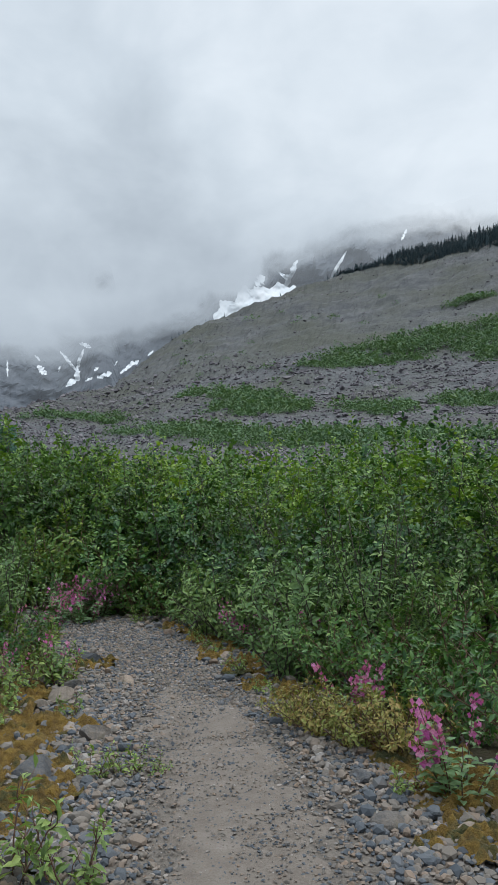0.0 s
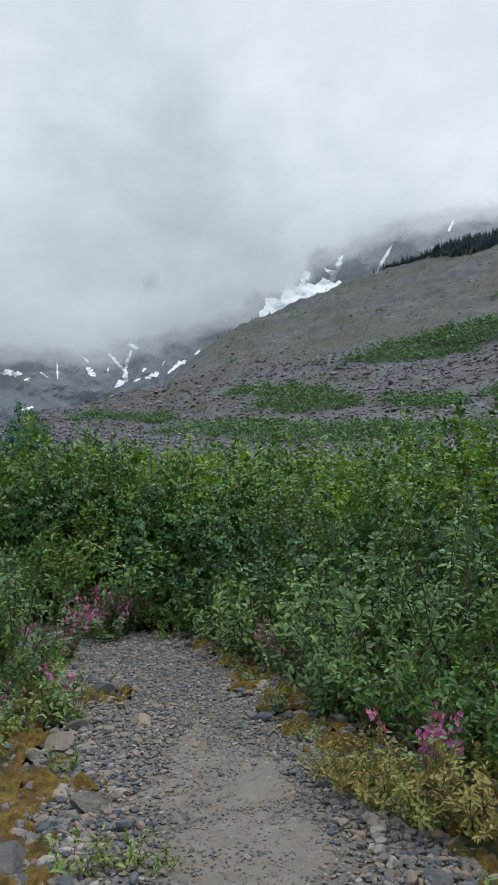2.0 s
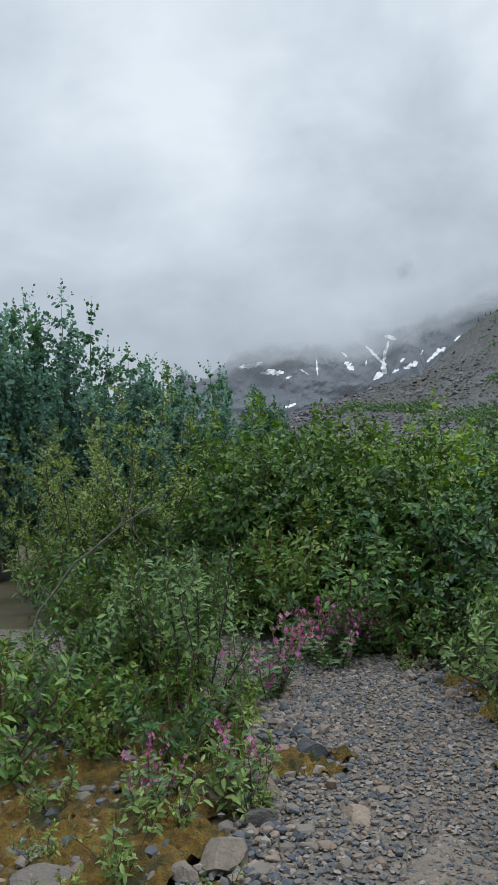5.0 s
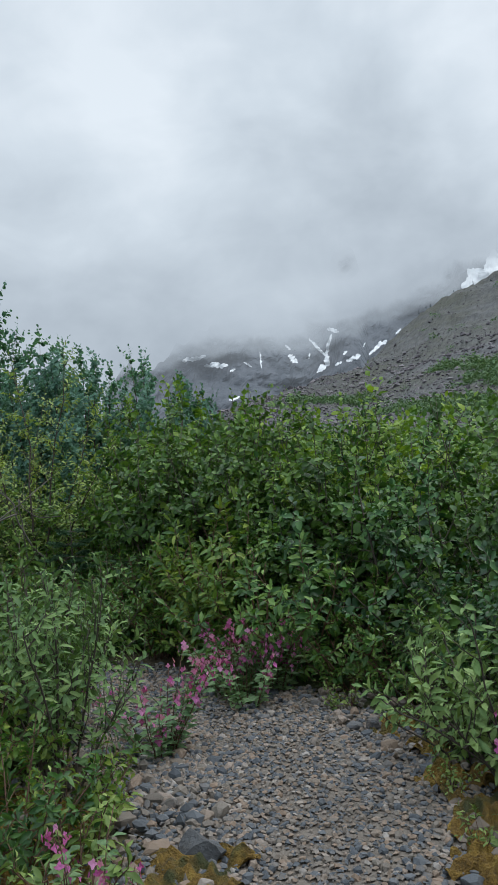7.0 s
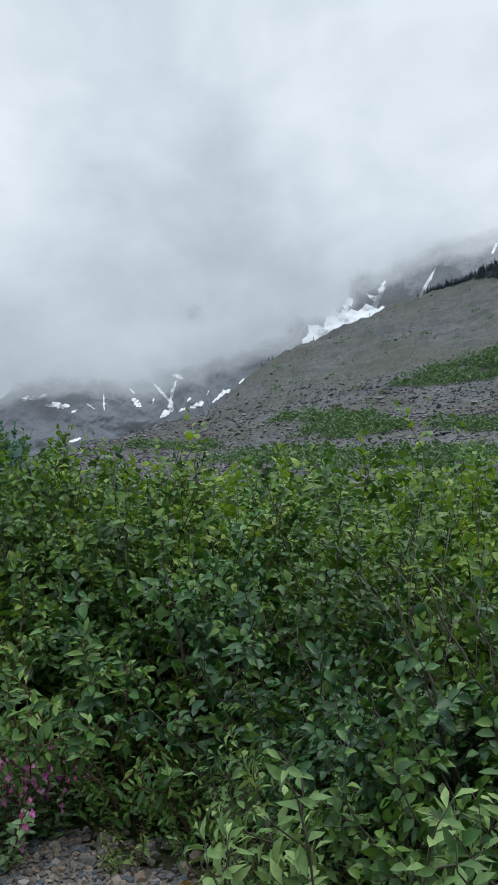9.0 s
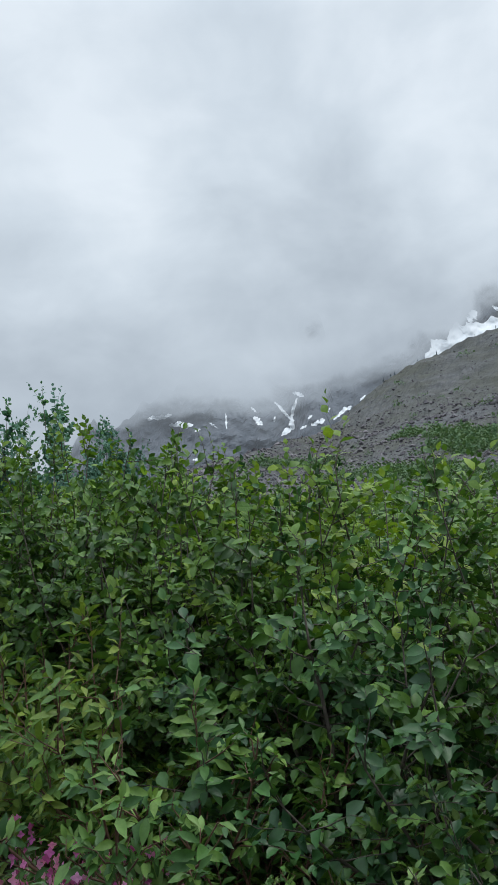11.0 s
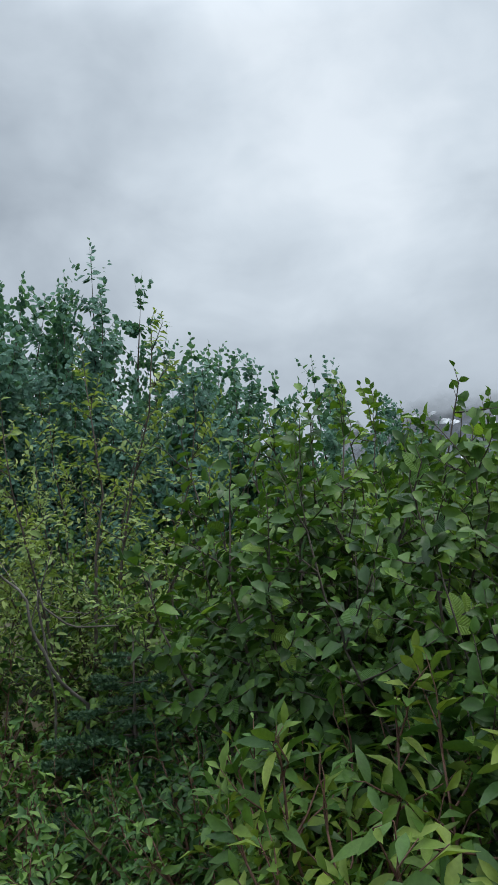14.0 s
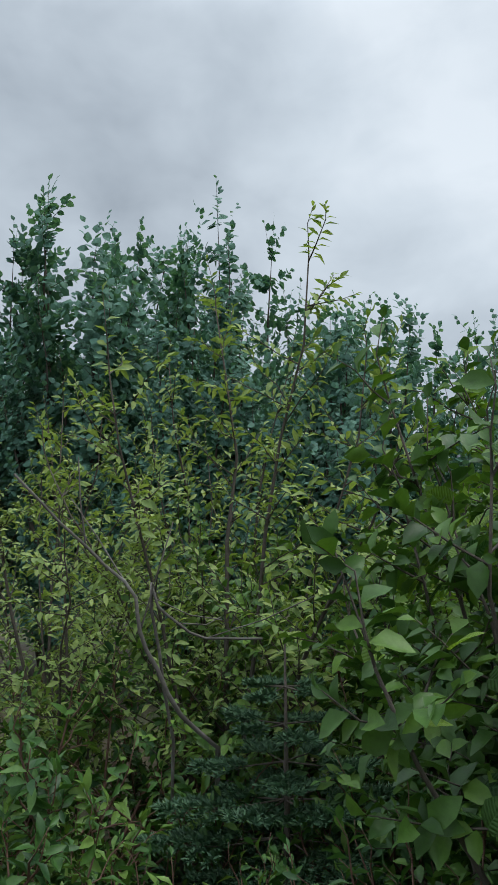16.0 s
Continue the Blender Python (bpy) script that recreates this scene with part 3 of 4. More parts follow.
def conifer_parts(rng, height):
    wood, fol = Geo(), Geo()
    tube(wood, [(0, 0, -1), (0, 0, height * .5), (0, 0, height)], height * .012, .03, 5)
    B, W, N, L = [], [], [], []
    for k in range(15):
        f = k / 14
        z = height * (.08 + .9 * f)
        rad = height * .2 * (1 - f) ** .8 * rng.uniform(.7, 1.2) + .12
        for a in np.arange(6) * 1.047 + rng.uniform(0, 6):
            B.append((0, 0, z))
            W.append((np.cos(a), np.sin(a), rng.uniform(-.5, -.1)))
            N.append((0, 0, 1))
            L.append(rad * rng.uniform(.7, 1.2))
    leaves(fol, leaf_shape_plain(0.75, 0.3), B, W, np.array(N, float), L)
    return wood, fol


def build_ridge_conifers(rng):
    kinds = []
    for h in (9.0, 12.0, 15.0):
        w, f = conifer_parts(rng, h)
        root = tagged(new("conifer"), "dark slender spruce on the moraine crest", "tree", "spruces along the crest")
        part("trunk", w.mesh("trunk", BARK), root)
        part("crown", f.mesh("crown", HAZED_NEEDLE, False), root)
        kinds.append(root)
    # the closed wood behind them, too far off to count
    g = Geo()
    B, W, N, L = [], [], [], []
    for k in range(1500):
        az = 6.2 + 17 * rng.random() ** .8
        deep = 0.085 * np.clip((az - 6) / 11, 0.02, 1)
        p = moraine_at(np.array([az]), np.array([1.003 - deep * rng.random()]))[0]
        h = rng.uniform(4.0, 8.0) * (.55 + .45 * np.clip((az - 6) / 8, 0, 1))
        for j in range(9):
            t = j / 9
            for a in np.arange(3) * 2.094 + rng.uniform(0, 6):
                B.append(p + np.array([0, 0, h * (.05 + .85 * t)])), W.append((np.cos(a), np.sin(a), -.35 if j < 8 else .9)), N.append((0, 0, 1)), L.append(h * .2 * (1 - t) + .25)
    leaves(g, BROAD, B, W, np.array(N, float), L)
    tagged(new("crest_wood", g.mesh("crest_wood", HAZED_NEEDLE, False)), "dark band of spruce wood along the moraine crest", "wood", kind="stuff")
    spots = []
    for k in range(330):
        az = 5.6 + 15.5 * (k / 330) ** 0.75 + rng.normal(0, .1)
        thick = np.clip((az - 6) / 6, 0.05, 1)
        spots.append((az, 1.004 - 0.075 * np.clip((az - 7) / 10, 0.03, 1) * rng.random(), rng.uniform(.4, .8) * (0.62 + .33 * thick)))
    spots += [(a, 1.0, s) for a, s in ((-5.1, .35), (-4.8, .28), (-1.9, .25), (0.7, .2), (-5.6, .25), (2.1, .18), (-3.2, .2))]
    for k, (az, u, s) in enumerate(spots):
        p = moraine_at(np.array([az]), np.array([u]))[0]
        m = Matrix.LocRotScale(Vector(p), Euler((0, 0, rng.uniform(0, 6.28))), None)
        src = kinds[k % 3]
        if k < 3:
            src.matrix_basis, ob = m, src
        else:
            ob = copy_thing(src, m)
        ob.scale = (s, s, s)


def mountain_at(az, el, rough=True):
    az, el = np.broadcast_arrays(np.asarray(az, float), np.asarray(el, float))
    r = 1900 + 900 * np.clip(el / 20, 0, 1.3)
    p = polar(az, el, r)
    if rough:
        flat = p.reshape(-1, 3)
        q = flat * np.array([1, 1, .35])
        d = 130 * fbm(q, 0.004, 6) + 40 * fbm(q, 0.02, 4)
        flat *= (1 - np.clip(d, -250, 250) / 2400)[:, None]
    return p


def build_mountain():
    azs, vs = np.arange(-31, 34, 0.2), np.linspace(0, 1, 90)
    sk = np.interp(azs, [-31, -28.5, -27.4, -26.6, -26, -25.2, -22, -18, -14, -12.4, -11.5, -11.0, -10.3, -9.7, -9.2, -4, 2, 8, 13, 20, 33], [1, 3.0, 6.0, 7.3, 7.5, 6.7, 9.0, 11, 10.5, 11.6, 13.6, 14.9, 15.0, 14.0, 11.8, 13, 18, 19, 18, 19, 17])
    sk = sk + np.array([0.45 * noise.fractal((a * 1.3, 3.0, 0), 0.8, 2.1, 4) for a in azs])
    g = Geo()
    A, V = np.meshgrid(azs, vs)
    g.add(mountain_at(A, -0.5 + (sk[None] + .5) * V).reshape(-1, 3), grid_tris(len(vs), len(azs)))
    tagged(new("mountain", g.mesh("mountain", MOUNTAIN, False)), "dark blue-grey rock mountain with its top in cloud", "mountain", kind="structure")


def snow_band(points, width, seed, label="old snow patch in a gully of the mountain", ragged=0.5):
    """A ragged strip of snow lying on the mountain along (azimuth, elevation) points."""
    pts = np.array(points, float)
    n, cols = (60, 22) if width > .5 else (18, 7)
    f = np.linspace(0, len(pts) - 1, n)
    a, e = np.interp(f, np.arange(len(pts)), pts[:, 0]), np.interp(f, np.arange(len(pts)), pts[:, 1])
    d = unit(np.stack([np.gradient(a), np.gradient(e)], 1))
    nx, ny = -d[:, 1], d[:, 0]
    A, E = [], []
    for i in range(n):
        ends = np.sin(np.pi * (i + .4) / (n - .2)) ** .5
        w1 = width * ends * (1 + ragged * 2 * noise.fractal((i * 8 / n, seed, 0), 0.8, 2.2, 4))
        w2 = width * ends * (1 + ragged * 2 * noise.fractal((i * 8 / n, seed, 7), 0.8, 2.2, 4))
        for j in range(cols):
            s = j / (cols - 1)
            A.append(a[i] + nx[i] * (-w1 + s * (w1 + w2)))
            E.append(e[i] + ny[i] * (-w1 + s * (w1 + w2)))
    if width > .5:
        # a snowfield fills the hollows: smoother than the rock under it
        p = 0.6 * mountain_at(np.array(A), np.array(E), False) * 0.95 + 0.4 * mountain_at(np.array(A), np.array(E)) * 0.95
    else:
        p = mountain_at(np.array(A), np.array(E)) * 0.985
    g = Geo()
    g.add(p, grid_tris(n, cols))
    tagged(new("snow_patch", g.mesh("snow_patch", SNOW)), label, "snow", "snow on the mountain", "stuff")


def build_snow():
    for i, (pts, w) in enumerate([
        ([(-13.3, 8.6), (-12.7, 7.9), (-12.2, 7.3)], .10), ([(-11.7, 8.8), (-12.0, 8.0), (-12.2, 7.3)], .12), ([(-12.15, 7.5), (-12.15, 6.8), (-12.9, 6.2)], .20),
        ([(-10.8, 6.85), (-9.8, 7.2)], .16), ([(-9.2, 7.15), (-8.5, 7.7)], .09), ([(-8.8, 7.55), (-7.9, 8.05)], .15), ([(-20.8, 7.2), (-19.1, 7.15)], .19),
        ([(-16.8, 7.9), (-16.75, 6.8)], .06), ([(-14.8, 7.6), (-14.2, 7.0)], .17), ([(-7.3, 8.4), (-6.9, 8.75)], .07), ([(-15.0, 8.3), (-14.6, 7.9)], .07),
        ([(-11.0, 7.3), (-10.7, 7.55)], .08), ([(-11.6, 6.6), (-11.1, 6.85)], .08), ([(-19.2, 4.7), (-18.4, 4.9)], .09), ([(-22.3, 7.6), (-20.6, 7.9)], .14),
        ([(-18.0, 7.3), (-17.4, 6.9)], .06), ([(-19.0, 6.7), (-18.6, 6.85)], .08), ([(-9.6, 7.7), (-9.4, 8.0)], .05), ([(-12.0, 9.2), (-11.2, 8.9)], .12), ([(-13.4, 7.2), (-13.3, 7.6)], .06)]):
        snow_band(pts, w, i * 3.1)
    gl = "white glacier snowfield on the mountain behind the crest"
    snow_band([(-2.6, 10.9), (-1.0, 12.0), (1.0, 12.6), (3.7, 12.7)], 0.72, 80, gl, 0.5)
    snow_band([(2.2, 12.8), (2.8, 13.8), (3.3, 14.9)], 0.2, 84, gl)
    snow_band([(2.0, 14.1), (2.5, 13.7), (2.9, 13.9)], 0.12, 85, gl)
    snow_band([(0.4, 13.2), (0.9, 13.9)], 0.3, 86, gl)
    snow_band([(5.4, 13.2), (6.1, 14.3), (6.8, 15.4)], 0.11, 88, gl)
    snow_band([(10.6, 15.9), (11.0, 16.6)], 0.08, 90, gl)


CLOUD_BASE = [(-50, 0.0), (-36, 0.3), (-30, 4.2), (-26, 7.2), (-21, 8.2), (-17, 8.6), (-9.7, 9.0), (-5.8, 10.0), (-3.4, 11.0), (-1.8, 12.3), (1.5, 14.0), (4.7, 15.6), (7.8, 16.7), (11, 16.8), (14, 16.5), (17, 16.4), (32, 16)]


def build_cloud():
    m = bpy.data.materials.new("cloud_bank")
    m.use_nodes = True
    nt = m.node_tree
    nt.nodes.clear()
    out = nt.nodes.new("ShaderNodeOutputMaterial")
    co = coords(nt)
    nv = nt.nodes.new("ShaderNodeVectorMath")
    nv.operation = "NORMALIZE"
    nt.links.new(co, nv.inputs[0])
    sep = nt.nodes.new("ShaderNodeSeparateXYZ")
    nt.links.new(nv.outputs[0], sep.inputs[0])
    az = mth(nt, "MULTIPLY", mth(nt, "ARCTAN2", sep.outputs[0], sep.outputs[1]), 180 / math.pi)
    el = mth(nt, "MULTIPLY", mth(nt, "ARCSINE", sep.outputs[2]), 180 / math.pi)
    base = mth(nt, "MULTIPLY", ramp(nt, mth(nt, "MULTIPLY_ADD", az, 1 / 90, 50 / 90), [((a + 50) / 90, e / 25) for a, e in CLOUD_BASE]), 25)
    wisps = noise_tex(nt, nv.outputs[0], 14.0, 6.0, 0.6, 0.6)
    broad = noise_tex(nt, nv.outputs[0], 6.0, 3.0, 0.5)
    rag = mth(nt, "ADD", mth(nt, "MULTIPLY_ADD", wisps, 3.0, -1.5), mth(nt, "MULTIPLY_ADD", broad, 2.2, -1.1))
    thick = mth(nt, "ADD", mth(nt, "SUBTRACT", el, base), rag)
    for a, e, wide, weight in ((-2.6, 13.2, 2.0, -0.8), (-1.0, 13.9, 2.2, 1.2), (-11.3, 14.2, 2.4, -2.9), (-9.7, 13.6, 2.0, -2.3)):
        dot = nt.nodes.new("ShaderNodeVectorMath")
        dot.operation = "DOT_PRODUCT"
        nt.links.new(nv.outputs[0], dot.inputs[0])
        dot.inputs[1].default_value = (math.sin(radians(a)) * math.cos(radians(e)), math.cos(radians(a)) * math.cos(radians(e)), math.sin(radians(e)))
        c = math.cos(radians(wide))
        lobe = mth(nt, "MULTIPLY", mth(nt, "SUBTRACT", dot.outputs["Value"], c), 1 / (1 - c), clamp=True)
        thick = mth(nt, "ADD", thick, mth(nt, "MULTIPLY", lobe, weight))
    # below the cloud base some emission stays, imitating haze before the mountain
    alpha = ramp(nt, mth(nt, "MULTIPLY_ADD", thick, 1 / 6, 0.5), [(0.0, 0.17), (0.34, 0.27), (0.5, 0.66), (0.68, 0.96), (0.85, 1.0)], "EASE")
    alpha = mth(nt, "MULTIPLY", alpha, ramp(nt, mth(nt, "MULTIPLY", el, 1 / 40), [(0.56, 1.0), (0.70, 0.0)]))
    em = nt.nodes.new("ShaderNodeEmission")
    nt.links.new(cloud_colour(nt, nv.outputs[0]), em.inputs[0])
    tr = nt.nodes.new("ShaderNodeBsdfTransparent")
    mx = nt.nodes.new("ShaderNodeMixShader")
    nt.links.new(alpha, mx.inputs[0])
    nt.links.new(tr.outputs[0], mx.inputs[1])
    nt.links.new(em.outputs[0], mx.inputs[2])
    nt.links.new(mx.outputs[0], out.inputs[0])
    azs, els = np.arange(-75, 46, 3.0), np.arange(-1, 31, 2.0)
    A, E = np.meshgrid(azs, els)
    g = Geo()
    a, e = np.radians(A), np.radians(E)
    g.add((1300 * np.stack([np.sin(a) * np.cos(e), np.cos(a) * np.cos(e), np.sin(e)], -1)).reshape(-1, 3), grid_tris(len(els), len(azs)))
    ob = tagged(new("cloud_bank", g.mesh("cloud_bank", m)), "low grey cloud hanging over the mountain", "cloud", kind="structure")
    ob.location = FARSPOT
    ob.visible_shadow = False


rng = np.random.default_rng(7)
build_ground()
strip("gravel_bed", 0.98, 0.012, GRAVEL, "bed of loose grey gravel along the trail", 0.25, 2.0)
strip("trail", 0.34, 0.020, DIRT, "narrow trodden trail of packed gravel and dirt", 0.3, 5.0, 0.46)
build_moraine()
build_scree(rng)
build_slope_shrubs(rng)
build_ridge_conifers(rng)
build_mountain()
build_snow()
build_cloud()


# ---- stones ----
def build_gravel():
    r = np.random.default_rng(21)
    P, S = [], []
    while len(P) < 33000:
        s = r.uniform(0.24, 0.92)
        p, d = trail_point(s)
        nrm = np.array([d[1], -d[0]])
        wide = bed_width(p[1])
        off = r.uniform(-1.12, 1.12)
        q = p + nrm * off * wide
        edge = abs(off) + .12 * noise.noise((q[0] * 2, q[1] * 2, 4))
        if edge > 0.85 + .25 * r.random():
            continue
        worn = smooth_step((6.3 - q[1]) / 1.6)
        if r.random() < worn * (1 - smooth_step((edge - .22) / .3)) * .82:
            continue
        big = 0.012 + .005 * smooth_step((edge - .1) / .25) + 0.015 * smooth_step((edge - .2) / .6) * worn + .004 * (1 - worn)
        sz = min(big * r.lognormal(0, .36), .08)
        P.append((q[0], q[1], 0.016 + sz * .14))
        S.append(sz)
    while len(P) < 37500:
        x, y = r.uniform(-.65, .5), r.uniform(2.4, 6.6)
        if off_trail(x, y) < .45:
            sz = r.uniform(.006, .016)
            P.append((x, y, .021 + sz * .1))
            S.append(sz)
    while len(P) < 43500:
        x, y = r.uniform(-3.6, 1.6), r.uniform(3.0, 9.0)
        if not .5 < off_trail(x, y) < (1.35 if x > -1.2 else 2.4):
            continue
        sz = min(.026 * r.lognormal(0, .5), .085)
        P.append((x, y, max(ground_height(x, y), .0) + .015 + sz * .2))
        S.append(sz)
    P, S = np.array(P), np.array(S)
    g = Geo()
    small = S < .031
    pebbles(g, r, P[small], S[small] * 1.15, 0.65, 0.14, (OCT_V, OCT_T))
    pebbles(g, r, P[~small], S[~small] * .95, 0.8, 0.15)
    tagged(new("gravel", g.mesh("gravel", STONE, False)), "rounded grey and tan river gravel covering the trail", "gravel", kind="stuff")


def rock_mesh(r, size, flat=0.7, detail=3):
    bm = bmesh.new()
    bmesh.ops.create_icosphere(bm, subdivisions=detail, radius=0.5)
    off = Vector(r.uniform(-50, 50, 3))
    cuts = [(Vector(unit(r.normal(0, 1, 3))), r.uniform(.24, .40)) for _ in range(11)]
    for v in bm.verts:
        c = v.co.copy()
        for nrm, d in cuts:
            over = c.dot(nrm) - d
            if over > 0:
                c -= nrm * over * .97
        c *= 1 + .16 * noise.noise(c * 2.2 + off) + .06 * noise.noise(c * 6 + off) + .03 * noise.noise(c * 15 + off)
        v.co = Vector((c.x * 1.15, c.y * .95, c.z * flat)) * size
    me = bpy.data.meshes.new("rock")
    bm.to_mesh(me)
    bm.free()
    return me


def build_rocks():
    r = np.random.default_rng(4)
    for x, y, s, fl, lab in [(-0.85, 4.9, .20, .75, "pale tan boulder lying at the trail edge"), (-1.03, 5.0, .13, .8, "blue-grey stone at the trail edge"), (-1.24, 5.7, .20, .8, "tan rounded stone in orange moss"),
                             (-1.05, 4.35, .24, .6, "flat grey-tan stone in moss"), (-1.43, 6.35, .30, .6, "broad mossy stone under the fireweed"), (.66, 3.72, .17, .6, "orange-tan stone on the gravel"), (.58, 4.26, .13, .75, "dark grey stone on the gravel"),
                             (-1.34, 5.58, .13, .8, "brown stone in moss"), (-.88, 6.2, .14, .7, "pale stone at the trail edge"), (-1.75, 5.3, .26, .7, "grey stone in the moss"), (-1.25, 6.1, .16, .6, "flat pale stone at the trail edge"),
                             (-3.1, 8.0, .62, .55, "large grey boulder among the shrubs"), (-2.55, 6.95, .36, .6, "dark grey boulder under the willow"), (-3.6, 8.5, .5, .6, "large grey boulder among the shrubs"), (-3.1, 7.3, .4, .6, "grey boulder among the shrubs"),
                             (-1.28, 6.85, .22, .7, "flat tan stone below the fireweed"), (-.87, 8.3, .13, .8, "tan stone under the thicket edge"), (-.2, 6.95, .15, .6, "grey stone in moss"), (.98, 3.6, .16, .6, "tan stone on the gravel"), (1.15, 3.75, .14, .7, "grey stone on the gravel"), (-.05, 6.6, .12, .6, "pale stone in moss")]:
        ob = new("rock", rock_mesh(r, s, fl))
        ob.data.materials.append(ROCK)
        ob.location, ob.rotation_euler = (x, y, s * fl * .22), (r.normal(0, .15), r.normal(0, .15), r.uniform(0, 6.28))
        tagged(ob, lab, "rock")


def build_moss():
    r = np.random.default_rng(9)
    for x, y, s in [(-1.25, 5.1, .36), (-1.3, 4.55, .38), (-.98, 4.0, .25), (-.26, 6.95, .17), (-.02, 6.45, .16), (.93, 4.5, .25), (1.05, 4.1, .33), (-1.65, 5.2, .42), (-1.95, 5.8, .45), (-1.5, 5.75, .25), (-1.25, 6.75, .2), (.95, 3.55, .2), (-.55, 8.05, .14), (-1.3, 3.5, .4), (-.75, 8.35, .16), (-1.85, 6.6, .3), (.12, 6.05, .2), (.3, 5.75, .18), (-.25, 7.35, .2), (-.42, 7.7, .18), (.0, 6.75, .2), (.62, 5.3, .16), (-2.3, 6.35, .36), (-2.6, 5.7, .4), (-2.15, 6.95, .26)]:
        rows, cols = 24, 64
        v = []
        for i in range(rows):
            f = i / (rows - 1)
            for j in range(cols):
                a = 2 * math.pi * j / (cols - 1)
                rad = s * f * (1 + .6 * noise.noise((math.cos(a) * 1.5 + x * 7, math.sin(a) * 1.5 + y * 7, 0)))
                px, py = x + rad * math.cos(a), y + rad * math.sin(a)
                z = 0.022 + 0.03 * (1 - f ** 2) + .045 * noise.noise((px * 9, py * 9, 1)) + .05 * noise.noise((px * 26, py * 26, 1)) - .012
                v.append((px, py, max(ground_height(px, py), .01) + z))
        g = Geo()
        g.add(v, grid_tris(rows, cols))
        tagged(new("moss", g.mesh("moss", MOSS)), "cushion of orange and yellow-green moss on stony ground", "moss", "moss cushions", "stuff")


build_gravel()
build_rocks()
build_moss()


# ---- plants ----
def place(src, spots, group=""):
    """The first spot takes the plant itself, the others copies. Spots: x, y, scale, turn."""
    if group:
        src["group"] = group
    for k, (x, y, s, turn) in enumerate(spots):
        m = pose(x, y, ground_height(x, y) - .01, 0, 0, turn)
        ob = src if k == 0 else copy_thing(src, m)
        ob.matrix_basis = m
        ob.scale = (s, s, s)


def thicket():
    r = np.random.default_rng(31)
    lab, young = "dense green alder bush with broad toothed leaves", "yellow-green alder bush with young leaves"
    low, front, mid, far = [], [], [], []
    tones = (ALDER, ALDER_PALE, ALDER_DARK, ALDER, ALDER_PALE)
    upper = (ALDER_PALE, ALDER, ALDER_PALE, ALDER, ALDER_PALE)
    # shade at the thicket's foot is put into leaf colour: mostly ALDER_DARK
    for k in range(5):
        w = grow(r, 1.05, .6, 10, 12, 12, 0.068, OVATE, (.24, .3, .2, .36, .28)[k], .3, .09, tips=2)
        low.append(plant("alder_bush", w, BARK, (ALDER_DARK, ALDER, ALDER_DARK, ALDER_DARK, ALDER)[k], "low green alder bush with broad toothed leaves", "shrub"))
    for k in range(5):
        w = grow(r, 1.8, .9, 13, 19, 13, 0.069, OVATE, (.24, .3, .2, .36, .28)[k], .36, .12, tips=3)
        front.append(plant("alder_bush", w, BARK, tones[k], young if tones[k] is ALDER_PALE else lab, "shrub"))
    for k in range(5):
        w = grow(r, 1.9, (.95, 1.05, .85, 1.0, .9)[k], 11, 15, 12, 0.082, OVATE_FAR, (.22, .3, .25, .2, .34)[k], .42, .1, fine=False, tips=2)
        mid.append(plant("alder_bush", w, BARK, upper[k], young if upper[k] is ALDER_PALE else lab, "shrub", False))
    for k in range(4):
        w = grow(r, 1.9, 1.05, 10, 11, 9, 0.125, BROAD, .25, .45, .2, fine=False)
        far.append(plant("alder_bush", w, BARK, tones[k], lab, "shrub", False))
    sets = [[[] for _ in q] for q in (low, front, mid, far)]
    for i, (x, y, s) in enumerate([(-.5, 9.15, .55), (-.95, 9.5, .62), (-1.4, 9.85, .66), (-1.9, 10.1, .72), (-.05, 8.85, .52), (.4, 8.5, .55), (.95, 8.1, .62), (1.5, 7.6, .68), (2.1, 7.2, .78), (2.6, 6.9, .85), (-2.2, 10.95, .98), (-1.6, 10.6, .93), (-.9, 10.3, .88), (-.2, 9.9, .84), (.5, 9.5, .8), (1.2, 9.0, .88), (1.9, 8.5, .98), (2.6, 8.1, 1.0), (3.3, 7.7, 1.02), (.15, 7.95, .42), (.75, 7.55, .5), (.45, 8.05, .5), (1.3, 7.2, .5), (-.1, 8.4, .42), (-2.0, 11.5, .9), (-2.65, 11.75, .92), (-3.2, 12.0, .88), (-1.9, 12.1, .98), (-2.6, 12.4, 1.0), (-3.7, 12.75, 1.2), (-4.3, 11.35, .72), (-3.75, 11.6, .8), (-3.45, 11.15, .6), (-4.9, 11.5, .75)]):
        tier, full = (0, 1.05) if s < .7 else (1, 1.8)
        sets[tier][i % 5].append((x, y, 1.9 * s / full, r.uniform(0, 360)))
    y = 10.9
    while y < 24:
        step = .92 + (y - 10) * .055
        x = -0.32 * y - 1.0 if y < 15 else -.42 * y
        while x < .42 * y:
            px, py = x + r.normal(0, .28), y + r.normal(0, .3)
            s = r.uniform(.70, 1.09) * (.95 + .016 * (y - 10))
            s *= 1.06 if px > 1.8 else (.95 if px > -2.4 else 1.0)
            if (px < -3.3 and py < 13.2) or (px < -1.6 and py < 12.5):
                x += step
                continue
            s *= 1 + .2 * noise.noise((px * .55, py * .4, 8.0))
            tier = 2 if py < 14.5 else 3
            sets[tier][r.integers(len(sets[tier]))].append((px, py, s, r.uniform(0, 360)))
            x += step
        y += step * .95
    for kinds, spots in zip((low, front, mid, far), sets):
        for src, sp in zip(kinds, spots):
            place(src, sp, "alder thicket")


